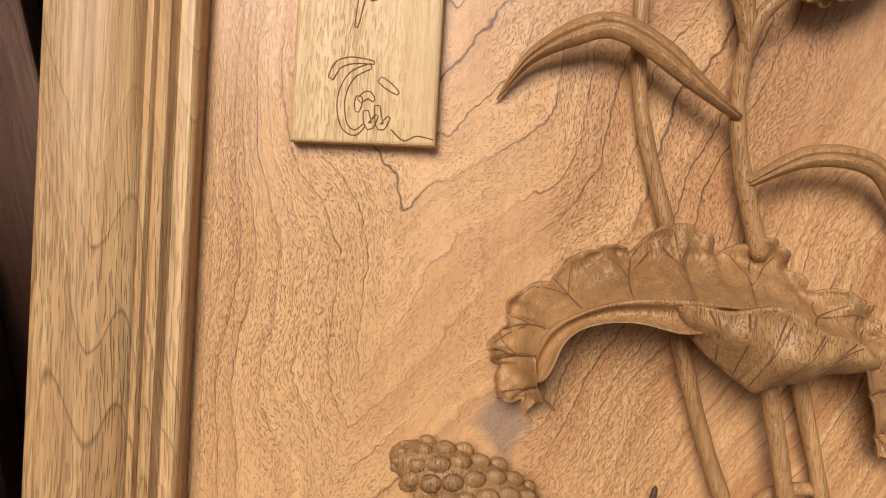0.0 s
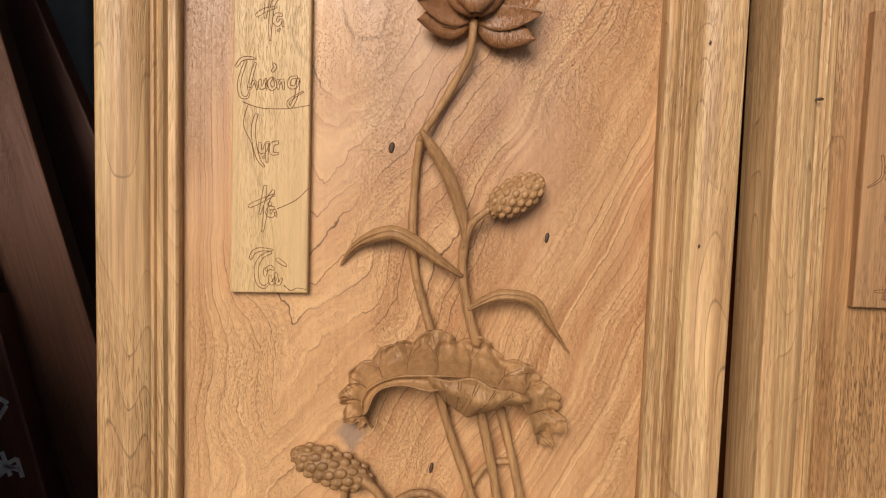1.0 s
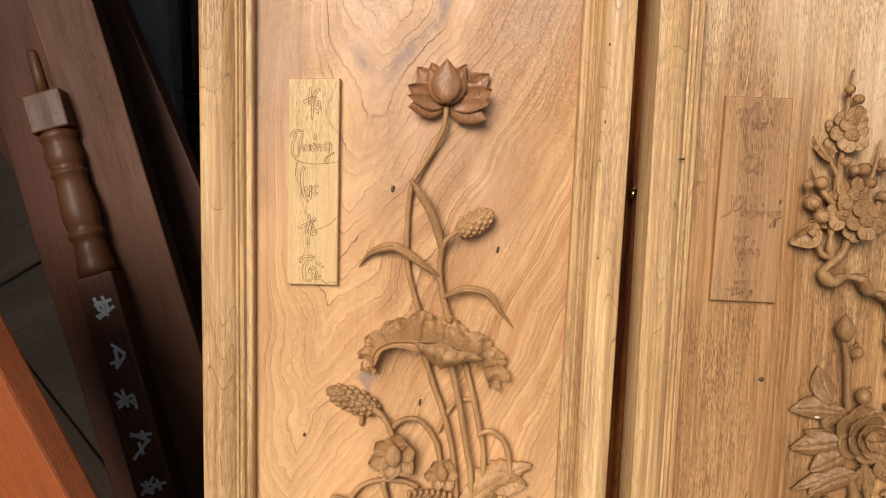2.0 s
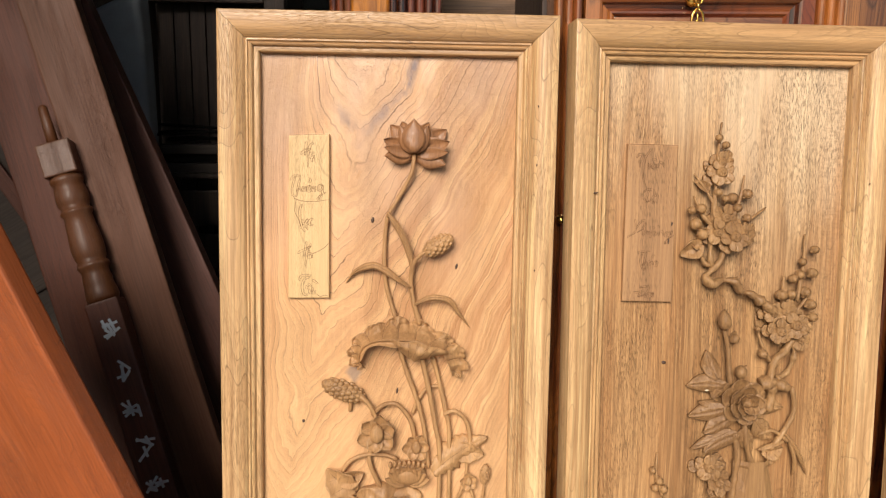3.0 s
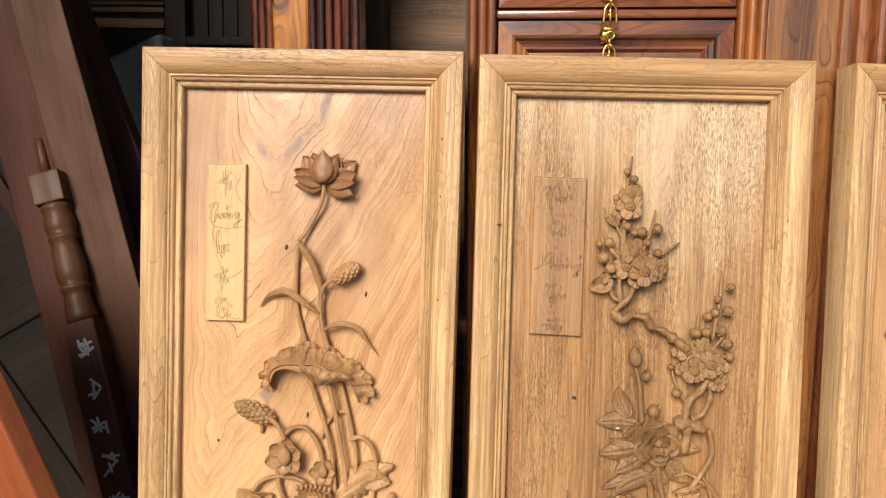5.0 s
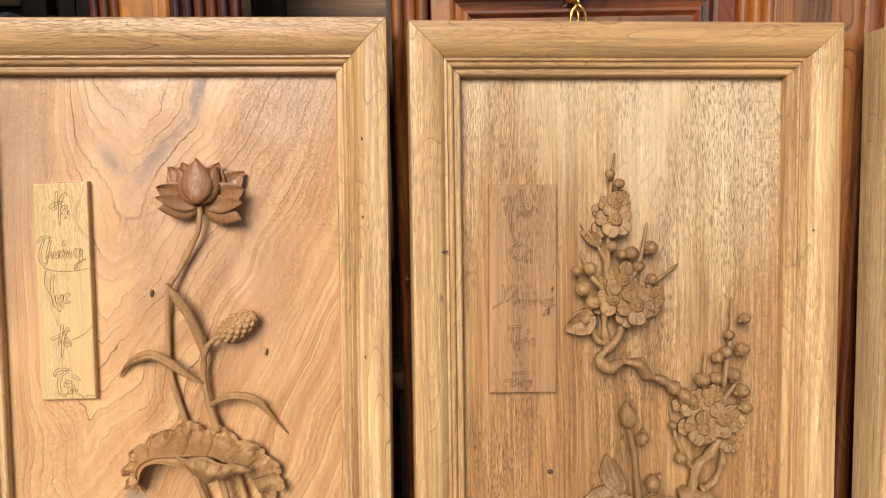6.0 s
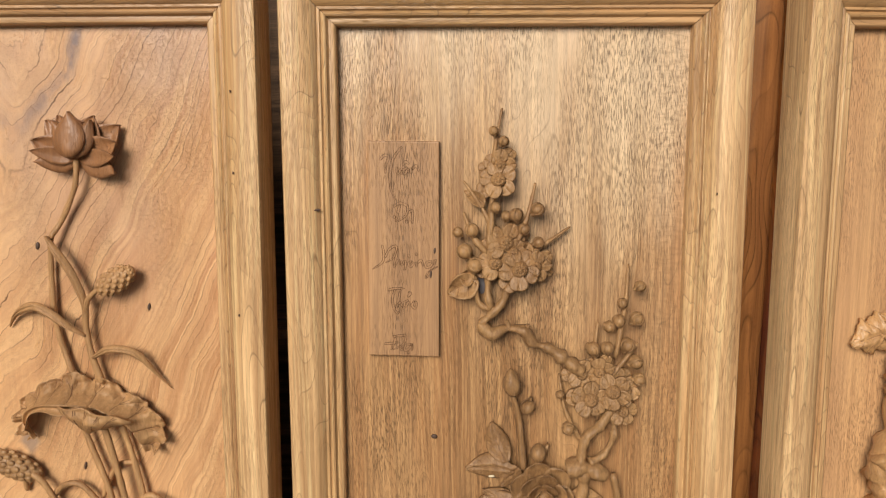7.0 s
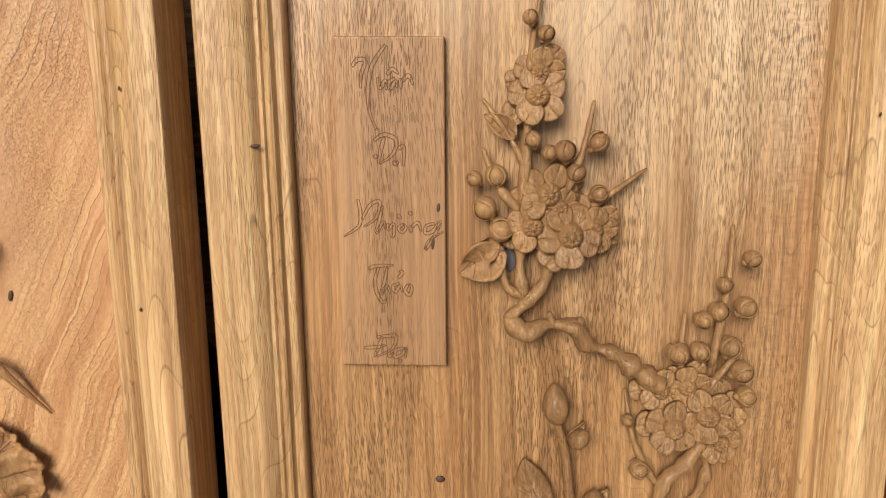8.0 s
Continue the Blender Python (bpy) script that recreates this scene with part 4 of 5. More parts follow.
    for u, v, w, r, t in ((211, -187, 12, 15, 10), (209.5, -200, 15, 17, 30), (218, -262, 15, 18, 0), (207, -283, 17, 16, 20), (231, -288, 19, 19, 45), (247, -287, 13, 15, 10), (225, -272, 15, 13, 60)):
        blossom(panel, u, v, w, r, c, turn=t)
    for u, v, r, rot in ((205, -153, 5.5, 100), (215, -163, 6, 60), (207, -227.5, 6.5, 110), (228, -235, 8, 95), (248.5, -229.5, 8, 50), (218, -236, 6, 80), (235.5, -249, 7, 60), (250, -262.5, 6.5, 20), (176.5, -271, 9, 130), (184, -250, 8, 100), (170, -252, 6, 140), (187, -285, 9, 160)):
        bud(panel, u, v, 14, r, c, rot)
    leaf_part("carved_leaf", c, panel, 190, -300, 12, 160, -316, 8, 26, veins=3, curl=6)
    leaf_part("carved_leaf", c, panel, 186, -300, 13, 172, -296, 10, 18, veins=2, curl=5)
    leaf_part("carved_leaf", c, panel, 197, -226, 11, 177, -212, 7, 14, veins=3, curl=4)
    leaf_part("carved_leaf", c, panel, 246, -285, 12, 266, -296, 6, 17, veins=3, curl=3)
    # lower spray
    T([(342, -286, 5), (338, -330, 10), (329, -380, 13)], 1.5, 3.2)
    T([(312, -345, 8), (309, -372, 11), (312, -400, 12)], 1.4, 2.6)
    T([(352, -366, 10), (338, -384, 12), (325, -400, 12)], 1.8, 2.8)
    T([(274, -400, 5), (280, -436, 10), (296, -468, 11)], 1.3, 3.2)
    T([(327, -435, 11), (316, -452, 12), (301, -467, 12), (296, -496, 12)], 4.2, 5.0, 0.4)
    T([(327, -441, 11), (331, -459, 11), (322, -482, 11), (306, -492, 12)], 3.4, 4.4, 0.4)
    for u, v, w, r, t in ((304, -422, 18, 17, 15), (326, -413.5, 18, 17.5, 40), (295, -397, 14, 14, 0), (313, -395, 14, 14, 25), (339, -437, 12, 14, 10), (341, -415, 11, 14, 50)):
        blossom(panel, u, v, w, r, c, turn=t)
    for u, v, r, rot in ((306, -371, 8.5, 110), (321, -370, 7.5, 90), (341, -367, 8.5, 70), (350, -340, 8, 40), (332, -342, 7.5, 100), (322, -348, 7, 120), (335, -324, 6, 100), (352, -307, 6.5, 30), (350, -385, 8.5, 20), (354, -403, 7.5, 0), (283, -455, 7.5, 160), (274, -419, 5, 120), (290, -424, 5.5, 60)):
        bud(panel, u, v, 13, r, c, rot)
    # rose bush
    T([(226, -420, 11), (232, -441, 10), (235, -465, 10), (238, -500, 11)], 2.8, 4.2, 0.1)
    part("rose_bud", ball(225, -408, 13, 13, 9, 9, 95, seams=2, rings=10, seg=16, point=0.3), c, panel)
    part("rose_bud", ball(242, -434, 10, 8, 6.5, 7, 40, seams=2, rings=8, seg=14), c, panel)
    leaf_part("carved_leaf", c, panel, 236, -438, 9, 246, -424, 8, 9, veins=2, curl=3)
    part("rose_bud", ball(253, -482, 12, 10, 8, 8, 80, seams=2, rings=8, seg=14), c, panel)
    leaf_part("carved_leaf", c, panel, 250, -488, 11, 264, -474, 9, 10, veins=2, curl=3)
    for b in ((228, -500, 14, 178, -503, 6, 26), (220, -492, 13, 205, -452, 6, 24), (232, -496, 15, 214, -520, 9, 24), (234, -533, 15, 182, -547, 6, 27), (238, -548, 15, 205, -572, 8, 27),
              (236, -540, 14, 196, -526, 7, 20), (243, -566, 14, 188, -596, 5, 18), (252, -570, 15, 206, -600, 8, 26), (276, -552, 16, 305, -582, 9, 28), (280, -535, 15, 322, -536, 7, 24), (256, -566, 14, 276, -600, 9, 26)):
        leaf_part("carved_leaf", c, panel, *b, veins=5, curl=-4, teeth=0)
    rose = part("rose", ball(257, -522, 22, 7, 7, 8, 0, seams=3, rings=8, seg=18), c, panel, "carved open rose with layered petals")
    for ring_r, n_p, wd, rise, z in ((11, 3, 14, 9, 22), (17, 4, 18, 11, 17), (25, 5, 24, 10, 13), (34, 6, 30, 7, 9)):
        for k in range(n_p):
            part("petal", petal(257, -524, z, 360 * k / n_p + ring_r * 3, ring_r, wd, rise, 3.5, thick=2.0, start=0.2, pointed=False), c, rose)
    T([(283, -500, 10), (296, -497, 12), (310, -500, 12), (324, -507, 12)], 9, 7, 0.5)
    T([(296, -492, 11), (301, -515, 10), (296, -540, 9)], 6, 7, 0.4)
    T([(331, -505, 10), (336, -540, 10), (321, -572, 10), (302, -597, 10)], 3.4, 4.0, 0.15)
    T([(286, -574, 9), (306, -569, 10), (330, -586, 9)], 2.6, 3.0, 0.1)
    for p, wd in (([(322, -570, 9), (344, -600, 11), (365, -640, 4)], 8), ([(328, -576, 9), (341, -612, 10), (343, -640, 4)], 7), ([(284, -597, 10), (306, -590, 12), (328, -585, 7)], 9)):
        part("leaf_blade", blade(p, wd, 2.6), c, panel)
    leaf_part("carved_leaf", c, panel, 292, -602, 10, 324, -596, 9, 22, veins=4, curl=5)
    leaf_part("carved_leaf", c, panel, 306, -596, 10, 308, -622, 7, 16, veins=3, curl=4)
    T([(243, -568, 10), (254, -596, 10), (252, -640, 9), (246, -690, 8)], 4.4, 6.0, 0.3)
    T([(262, -556, 11), (266, -585, 11), (276, -618, 10)], 4.0, 4.0, 0.2)
    # faceted vase
    vase = bmesh.new()
    rows = []
    for v, hw in ((-612, 25), (-618, 28), (-622, 24), (-655, 32), (-720, 44), (-790, 46), (-860, 34)):
        rows.append([vase.verts.new(V(280 + hw * f, v, h)) for f, h in ((-1, 0), (-0.92, 9), (-0.45, 17), (0.45, 17), (0.92, 9), (1, 0))])
    grid_faces(vase, rows)
    part("vase", vase, c, panel, smooth=False)
    blossom(panel, 211, -620, 14, 18, c, turn=15)
    blossom(panel, 228, -642, 14, 17, c, turn=40)
    bud(panel, 232, -616, 11, 6, c, 60)
    T([(139, -600, 4), (137, -632, 8), (148, -665, 8)], 1.2, 2.4)
    for u, v, r in ((131, -624, 5.5), (141, -640, 6.5), (148, -652, 7), (135, -650, 6)):
        bud(panel, u, v, 9, r, c, 110)
    return panel


def grape_panel():
    m = LEAN @ Matrix.Translation((0.9615, 0.0155, -0.0045)) @ Matrix(((0.99026, -0.13914, -0.00502, 0), (0.13917, 0.99024, 0.00699, 0), (0.004, -0.00762, 0.99996, 0), (0, 0, 0, 1)))
    panel = thing("carved_panel", m, "tall framed tan wood panel carved with leafy branches and berries", "carved panel", "carved panels in a row")
    frame_members(panel)
    board(panel, BOARD_GRAPE, "tan straight-grained board")
    c = CARVED_PALE
    T = lambda pts, r0, r1, k=0.25: twig(panel, pts, r0, r1, c, k)
    for u, v, r in ((186, -144, 12), (194, -160, 11), (201, -248, 9), (213, -248, 8), (212, -296, 9), (225, -307, 9), (118, -296, 9.5), (139, -289, 9), (115, -311, 7), (221, -373, 11), (213, -390, 9), (237, -394, 9)):
        bud(panel, u, v, 15, r, c, 90 + random.uniform(-40, 40), "berry")
    for b in ((186, -190, 16, 212, -242, 8, 30), (180, -206, 15, 200, -196, 12, 20), (157, -277, 10, 216, -275, 14, 26), (196, -312, 14, 240, -340, 8, 28), (118, -343, 14, 72, -361, 7, 34), (112, -330, 13, 98, -350, 9, 24),
              (133, -345, 13, 196, -350, 10, 44), (138, -352, 14, 150, -395, 8, 26), (217, -415, 14, 168, -418, 8, 20), (224, -445, 13, 284, -454, 9, 34), (166, -468, 14, 122, -482, 9, 40), (140, -500, 14, 118, -545, 8, 34),
              (226, -496, 14, 258, -537, 8, 36), (166, -482, 14, 226, -472, 9, 34), (208, -546, 14, 240, -575, 8, 34), (150, -540, 14, 118, -562, 8, 30), (172, -560, 15, 190, -596, 9, 28), (232, -478, 13, 275, -500, 8, 30)):
        leaf_part("carved_leaf", c, panel, b[0], b[1], b[2], b[3], b[4], b[5], b[6] * 1.12, veins=5, curl=-5, teeth=7, lobe=0.16)
    T([(194, -172, 12), (190, -194, 12), (185, -215, 12)], 1.8, 2.4)
    T([(183, -225, 10), (177, -240, 10), (177, -272, 11), (177, -324, 11)], 3.0, 4.0)
    T([(194, -276, 11), (193, -328, 11)], 3.2, 3.8)
    T([(176, -326, 10), (192, -322, 11), (209, -316, 12), (222, -302, 12)], 3.4, 2.2)
    T([(125, -258, 5), (127, -300, 11), (130, -355, 11), (134, -385, 10)], 1.6, 3.4)
    T([(100, -352, 12), (133, -347, 12), (150, -352, 12)], 2.2, 2.6)
    T([(221, -384, 11), (224, -405, 11), (218, -424, 10)], 2.0, 3.0)
    T([(133, -380, 10), (148, -378, 10), (138, -402, 10), (120, -412, 10)], 3.6, 4.0)
    T([(110, -372, 11), (114, -405, 12), (110, -446, 13), (99, -482, 13), (109, -514, 12), (114, -546, 12), (133, -600, 10)], 6.0, 10.0, 0.6)
    T([(95, -470, 16), (103, -480, 20)], 7, 5, 0.4)
    flower = part("peony", ball(180, -530, 22, 7, 7, 8, 0, seams=3, rings=8, seg=18), c, panel, "carved open peony with layered petals")
    for ring_r, n_p, wd, rise, z in ((11, 3, 14, 9, 22), (18, 5, 18, 11, 17), (27, 6, 24, 9, 12), (37, 7, 30, 6, 8)):
        for k in range(n_p):
            part("petal", petal(180, -530, z, 360 * k / n_p + ring_r * 2, ring_r, wd, rise, 3.5, thick=2.0, start=0.2, pointed=False), c, flower)
    blossom(panel, 180, -446, 13, 15, c, turn=20)
    T([(180, -455, 9), (182, -475, 9), (180, -500, 9)], 2.6, 3.0)
    for p in ([(137, -603, 8), (122, -585, 14), (106, -578, 12), (98, -592, 6)], [(137, -604, 8), (116, -602, 14), (92, -612, 6)], [(136, -601, 8), (112, -592, 12), (86, -592, 5)], [(140, -602, 9), (150, -590, 13), (165, -604, 8)], [(140, -606, 8), (120, -612, 12), (104, -630, 6)]):
        part("leaf_blade", blade(p, 7, 2.4), c, panel)
    vase = bmesh.new()
    rows = []
    for v, hw in ((-606, 40), (-612, 43), (-616, 37), (-680, 42), (-760, 56), (-840, 40)):
        rows.append([vase.verts.new(V(194 + hw * math.sin(a), v, 20 * math.cos(a))) for a in [math.pi * (k / 12 - 0.5) for k in range(13)]])
    grid_faces(vase, rows)
    part("vase", vase, c, panel)
    return panel


def deepen(panel, material, k):
    """Let the carving stand out further from its board."""
    for o in panel.children_recursive:
        if o.type == "MESH" and o.data.materials and o.data.materials[0] in (material, CUT_SHADE):
            o.data.transform(Matrix.Scale(k, 4, (0, 1, 0)))


lotus_panel()
deepen(plum_panel(), CARVED_PLUM, 1.35)
deepen(grape_panel(), CARVED_PALE, 1.7)


# ---------------------------------------------------------------- the lacquered wardrobe behind
def wardrobe():
    m = LEAN @ Matrix.Translation((0, 0.022, 0)) @ pose(0, 0, 0, 5, 0, 0) @ pose(0, 0, 0, 0, -1.2, 2.0)
    body = thing("wardrobe", m, "glossy red-brown lacquered rosewood wardrobe with drawers and reeded posts", "wardrobe")
    lo, hi = -1.295, 0.85

    def reeds(name, x0, x1, spec, mat, depth=0.06, y=0.0):
        """An upright with a moulded front: spec lists (fraction across, height forward in mm)."""
        prof = [(x0, depth)] + [(x0 + (x1 - x0) * f, y - h / 1000) for f, h in spec] + [(x1, depth)]
        bm = bmesh.new()
        rr = [[bm.verts.new((x, yy, z)) for x, yy in prof] for z in (lo, hi)]
        grid_faces(bm, rr, True)
        bm.faces.new(rr[0])
        bm.faces.new(rr[1])
        ob = part(name, bm, mat, body, smooth=False)
        return ob

    def roll(n, f0, f1, h):
        out = []
        for k in range(n):
            a, b = f0 + (f1 - f0) * k / n, f0 + (f1 - f0) * (k + 1) / n
            out += [(a + (b - a) * q, h * math.sin(math.pi * q) ** 0.7 - 2.5 * (q in (0.0,))) for q in (0.0, 0.15, 0.3, 0.5, 0.7, 0.85)]
        return out
    reeds("post", 0.141, 0.171, [(0.0, -4)] + roll(3, 0.0, 1.0, 5) + [(1.0, -2)], LACQUER)
    reeds("post_face", 0.171, 0.222, [(0, -1), (0.06, 1), (0.94, 1), (1, -1)], BURL)
    reeds("post", 0.222, 0.296, [(0.0, -2)] + roll(6, 0.0, 1.0, 6) + [(1.0, -4)], LACQUER)
    reeds("stile", 0.452, 0.492, [(0.0, -3)] + roll(3, 0.0, 1.0, 6) + [(1.0, -3)], LACQUER)
    reeds("stile", 0.825, 0.868, [(0.0, -3)] + roll(3, 0.0, 1.0, 6) + [(1.0, -3)], LACQUER)
    reeds("side_panel", 0.868, 0.965, [(0, 0), (0.02, 1), (0.98, 1), (1, 0)], LACQUER_PALE)
    reeds("post", 0.965, 1.112, [(0.0, -4)] + roll(2, 0.0, 0.30, 6) + roll(1, 0.30, 0.46, 10) + roll(4, 0.46, 1.0, 6) + [(1.0, -5)], LACQUER)

    def drawer(z0, z1, x0=0.494, x1=0.823):
        d = part("drawer", box_bm(x0, x1, 0.004, 0.30, z0, z1, 0.002), LACQUER_H, body, "lacquered drawer with a moulded front", smooth=False)
        ins = [(0.0, 0.003), (0.001, -0.004), (0.020, -0.006), (0.024, -0.004), (0.027, 0.002), (0.033, 0.003), (0.036, -0.001), (0.039, -0.001), (0.044, 0.003)]
        names = ("front_rail", "front_rail", "front_stile", "front_stile")
        for i, nm in enumerate(names):
            bm = bmesh.new()
            rr = [[], []]
            for s, h in ins:
                if i == 0:
                    p, q = (x0 + s, h, z1 - s), (x1 - s, h, z1 - s)
                elif i == 1:
                    p, q = (x0 + s, h, z0 + s), (x1 - s, h, z0 + s)
                elif i == 2:
                    p, q = (x0 + s, h, z0 + s), (x0 + s, h, z1 - s)
                else:
                    p, q = (x1 - s, h, z0 + s), (x1 - s, h, z1 - s)
                rr[0].append(bm.verts.new(p))
                rr[1].append(bm.verts.new(q))
            grid_faces(bm, rr)
            part(nm, bm, LACQUER_H if i < 2 else LACQUER, d, smooth=False)
        part("field", box_bm(x0 + 0.044, x1 - 0.044, 0.0015, 0.006, z0 + 0.044, z1 - 0.044, 0.001), LACQUER_FIELD, d, smooth=False)

    def pull(z):
        h = thing("drawer_pull", Matrix.Identity(4), "", "")
        h.parent = body
        h.matrix_local = pose(0.646, -0.006, z) @ Matrix.Scale(1.22, 4)
        h["label"] = "openwork brass drop pull"
        part("rosette", lathe([(0.0085, 0), (0.0085, 0.002), (0.007, 0.004), (0.004, 0.0055), (0.0025, 0.006)]), BRASS, h, m=pose(-0.001, 0, 0, 90, 0, 0))
        ring = bmesh.new()
        rows = []
        for i in range(16):
            a = 2 * math.pi * i / 16
            rows.append([ring.verts.new(((0.0042 + 0.0013 * math.cos(b)) * math.cos(a), -0.009 + 0.0013 * math.sin(b), (0.0042 + 0.0013 * math.cos(b)) * math.sin(a))) for b in [2 * math.pi * k / 8 for k in range(8)]])
        grid_faces(ring, rows + [rows[0]], True)
        part("ring", ring, BRASS, h, m=pose(0.003, 0, -0.001))
        drop = bmesh.new()

        def bar(pts, r):
            q = tube([(x, zz, -yy) for x, yy, zz in pts], r, seg=7, steps=3)
            me = bpy.data.meshes.new("t")
            q.to_mesh(me)
            q.free()
            drop.from_mesh(me)
            bpy.data.meshes.remove(me)
        bar([(2, -10, -5), (2, -10, -12)], 1.8)
        bar([(2, -10, -11), (-4, -10, -17), (-5.5, -10, -38)], 1.5)
        bar([(2, -10, -11), (8, -10, -17), (9, -10, -38)], 1.5)
        bar([(2, -10, -14), (2, -10, -36)], 1.3)
        bar([(-0.5, -10, -24), (4.5, -10, -24)], 1.2)
        bar([(-7.5, -10, -39), (11, -10, -39)], 2.0)
        part("drop", drop, BRASS, h)
    drawer(0.060, 0.245)
    drawer(-0.125, 0.043)
    drawer(0.265, 0.45)
    drawer(-0.31, -0.145)
    for z in (0.0515, 0.255, -0.135):
        part("divider", box_bm(0.492, 0.825, -0.006, 0.30, z - 0.006, z + 0.006, 0.003), LACQUER_H, body)
    part("lower_front", box_bm(0.492, 0.825, 0.004, 0.03, lo, -0.312, 0.002), LACQUER, body, smooth=False)
    for z in (0.077, -0.008 + 0.03, 0.282):
        pull(z)
    part("knob", lathe([(0.007, 0), (0.007, 0.004), (0.005, 0.010), (0.002, 0.013)]), BRASS, body, m=pose(0.466, -0.006, -0.285, 90, 0, 0))
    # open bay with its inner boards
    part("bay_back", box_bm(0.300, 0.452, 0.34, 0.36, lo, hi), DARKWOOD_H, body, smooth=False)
    # bay sides and carcass take the wood whose colour includes shade
    part("bay_side", box_bm(0.262, 0.300, 0.25, 0.36, lo, hi, 0.003), SHADEWOOD, body, smooth=False)
    part("bay_side", box_bm(0.446, 0.456, 0.062, 0.36, lo, hi), SHADEWOOD, body, smooth=False)
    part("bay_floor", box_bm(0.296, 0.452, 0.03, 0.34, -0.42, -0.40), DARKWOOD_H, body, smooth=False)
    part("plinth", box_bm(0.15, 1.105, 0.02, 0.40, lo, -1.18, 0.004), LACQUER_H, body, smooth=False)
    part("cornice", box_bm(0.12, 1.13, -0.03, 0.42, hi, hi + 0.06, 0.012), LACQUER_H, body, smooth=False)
    part("carcass_back", box_bm(0.15, 1.105, 0.40, 0.42, lo, hi), SHADEWOOD, body, smooth=False)
    part("carcass_side", box_bm(1.085, 1.105, 0.06, 0.40, lo, hi), SHADEWOOD, body, smooth=False)
    return body


wardrobe()


# ---------------------------------------------------------------- timbers leaning at the side
def beam(name, p_top, p_low, side, width, depth, material, label, category, group="", bevel=0.004, lift=0.0, over=0.55):
    """A sawn timber between two points of its right front edge, extending by width to the side and depth back."""
    a, b = LEAN @ Vector(p_top), LEAN @ Vector(p_low)
    d = (b - a).normalized()
    # carry the lower end down to the floor
    b = a + d * ((a.z - lift) / -d.z)
    a = a - d * over
    s = LEAN.to_3x3() @ Vector(side)
    s = (s - d * s.dot(d)).normalized()
    n = s.cross(d).normalized()
    if n.y < 0:
        n = -n
    m = Matrix.Translation(b) @ Matrix((s, n, -d)).transposed().to_4x4()
    L = (b - a).length
    bm = box_bm(0, width, 0, depth, 0.0, L, bevel)
    bmesh.ops.subdivide_edges(bm, edges=[e for e in bm.edges if e.calc_length() > 0.6], cuts=24)
    for q in bm.verts:
        q.co.x += 0.0018 * noise.noise((q.co.z * 3.0, 1.0, depth * 50))
        q.co.y += 0.0018 * noise.noise((q.co.z * 2.6, 4.0, width * 30))
    ob = part(name, bm, material, smooth=False)
    ob.matrix_world = m
    return tagged(ob, label, category, group), m, L


beam("timber_beam", (-0.434, 0.496, 0.2), (-0.115, 0.453, -0.8), (-1, -0.10, 0), 0.105, 0.05, BEAM, "dusty brown squared beam leaning beside the panels", "beam", "leaning timbers")
beam("timber_beam", (-0.497, 0.719, 0.2), (-0.032, 0.620, -0.8), (-1, 0.0, 0), 0.15, 0.05, DARKBEAM, "dark red beam leaning in shade", "beam", "leaning timbers")
beam("plank", (-0.495, -0.122, 0.2), (-0.051, -0.065, -0.8), (-1, 0.30, 0), 0.34, 0.035, ORANGE, "wide orange-brown plank leaning near the panels", "plank", "leaning timbers", over=-0.44)
beam("plank", (-0.555, 0.535, 0.2), (-0.25, 0.49, -0.8), (-1, 0.0, 0), 0.125, 0.04, POST, "reddish plank with grey scuffs leaning behind the newel", "plank", "leaning timbers")


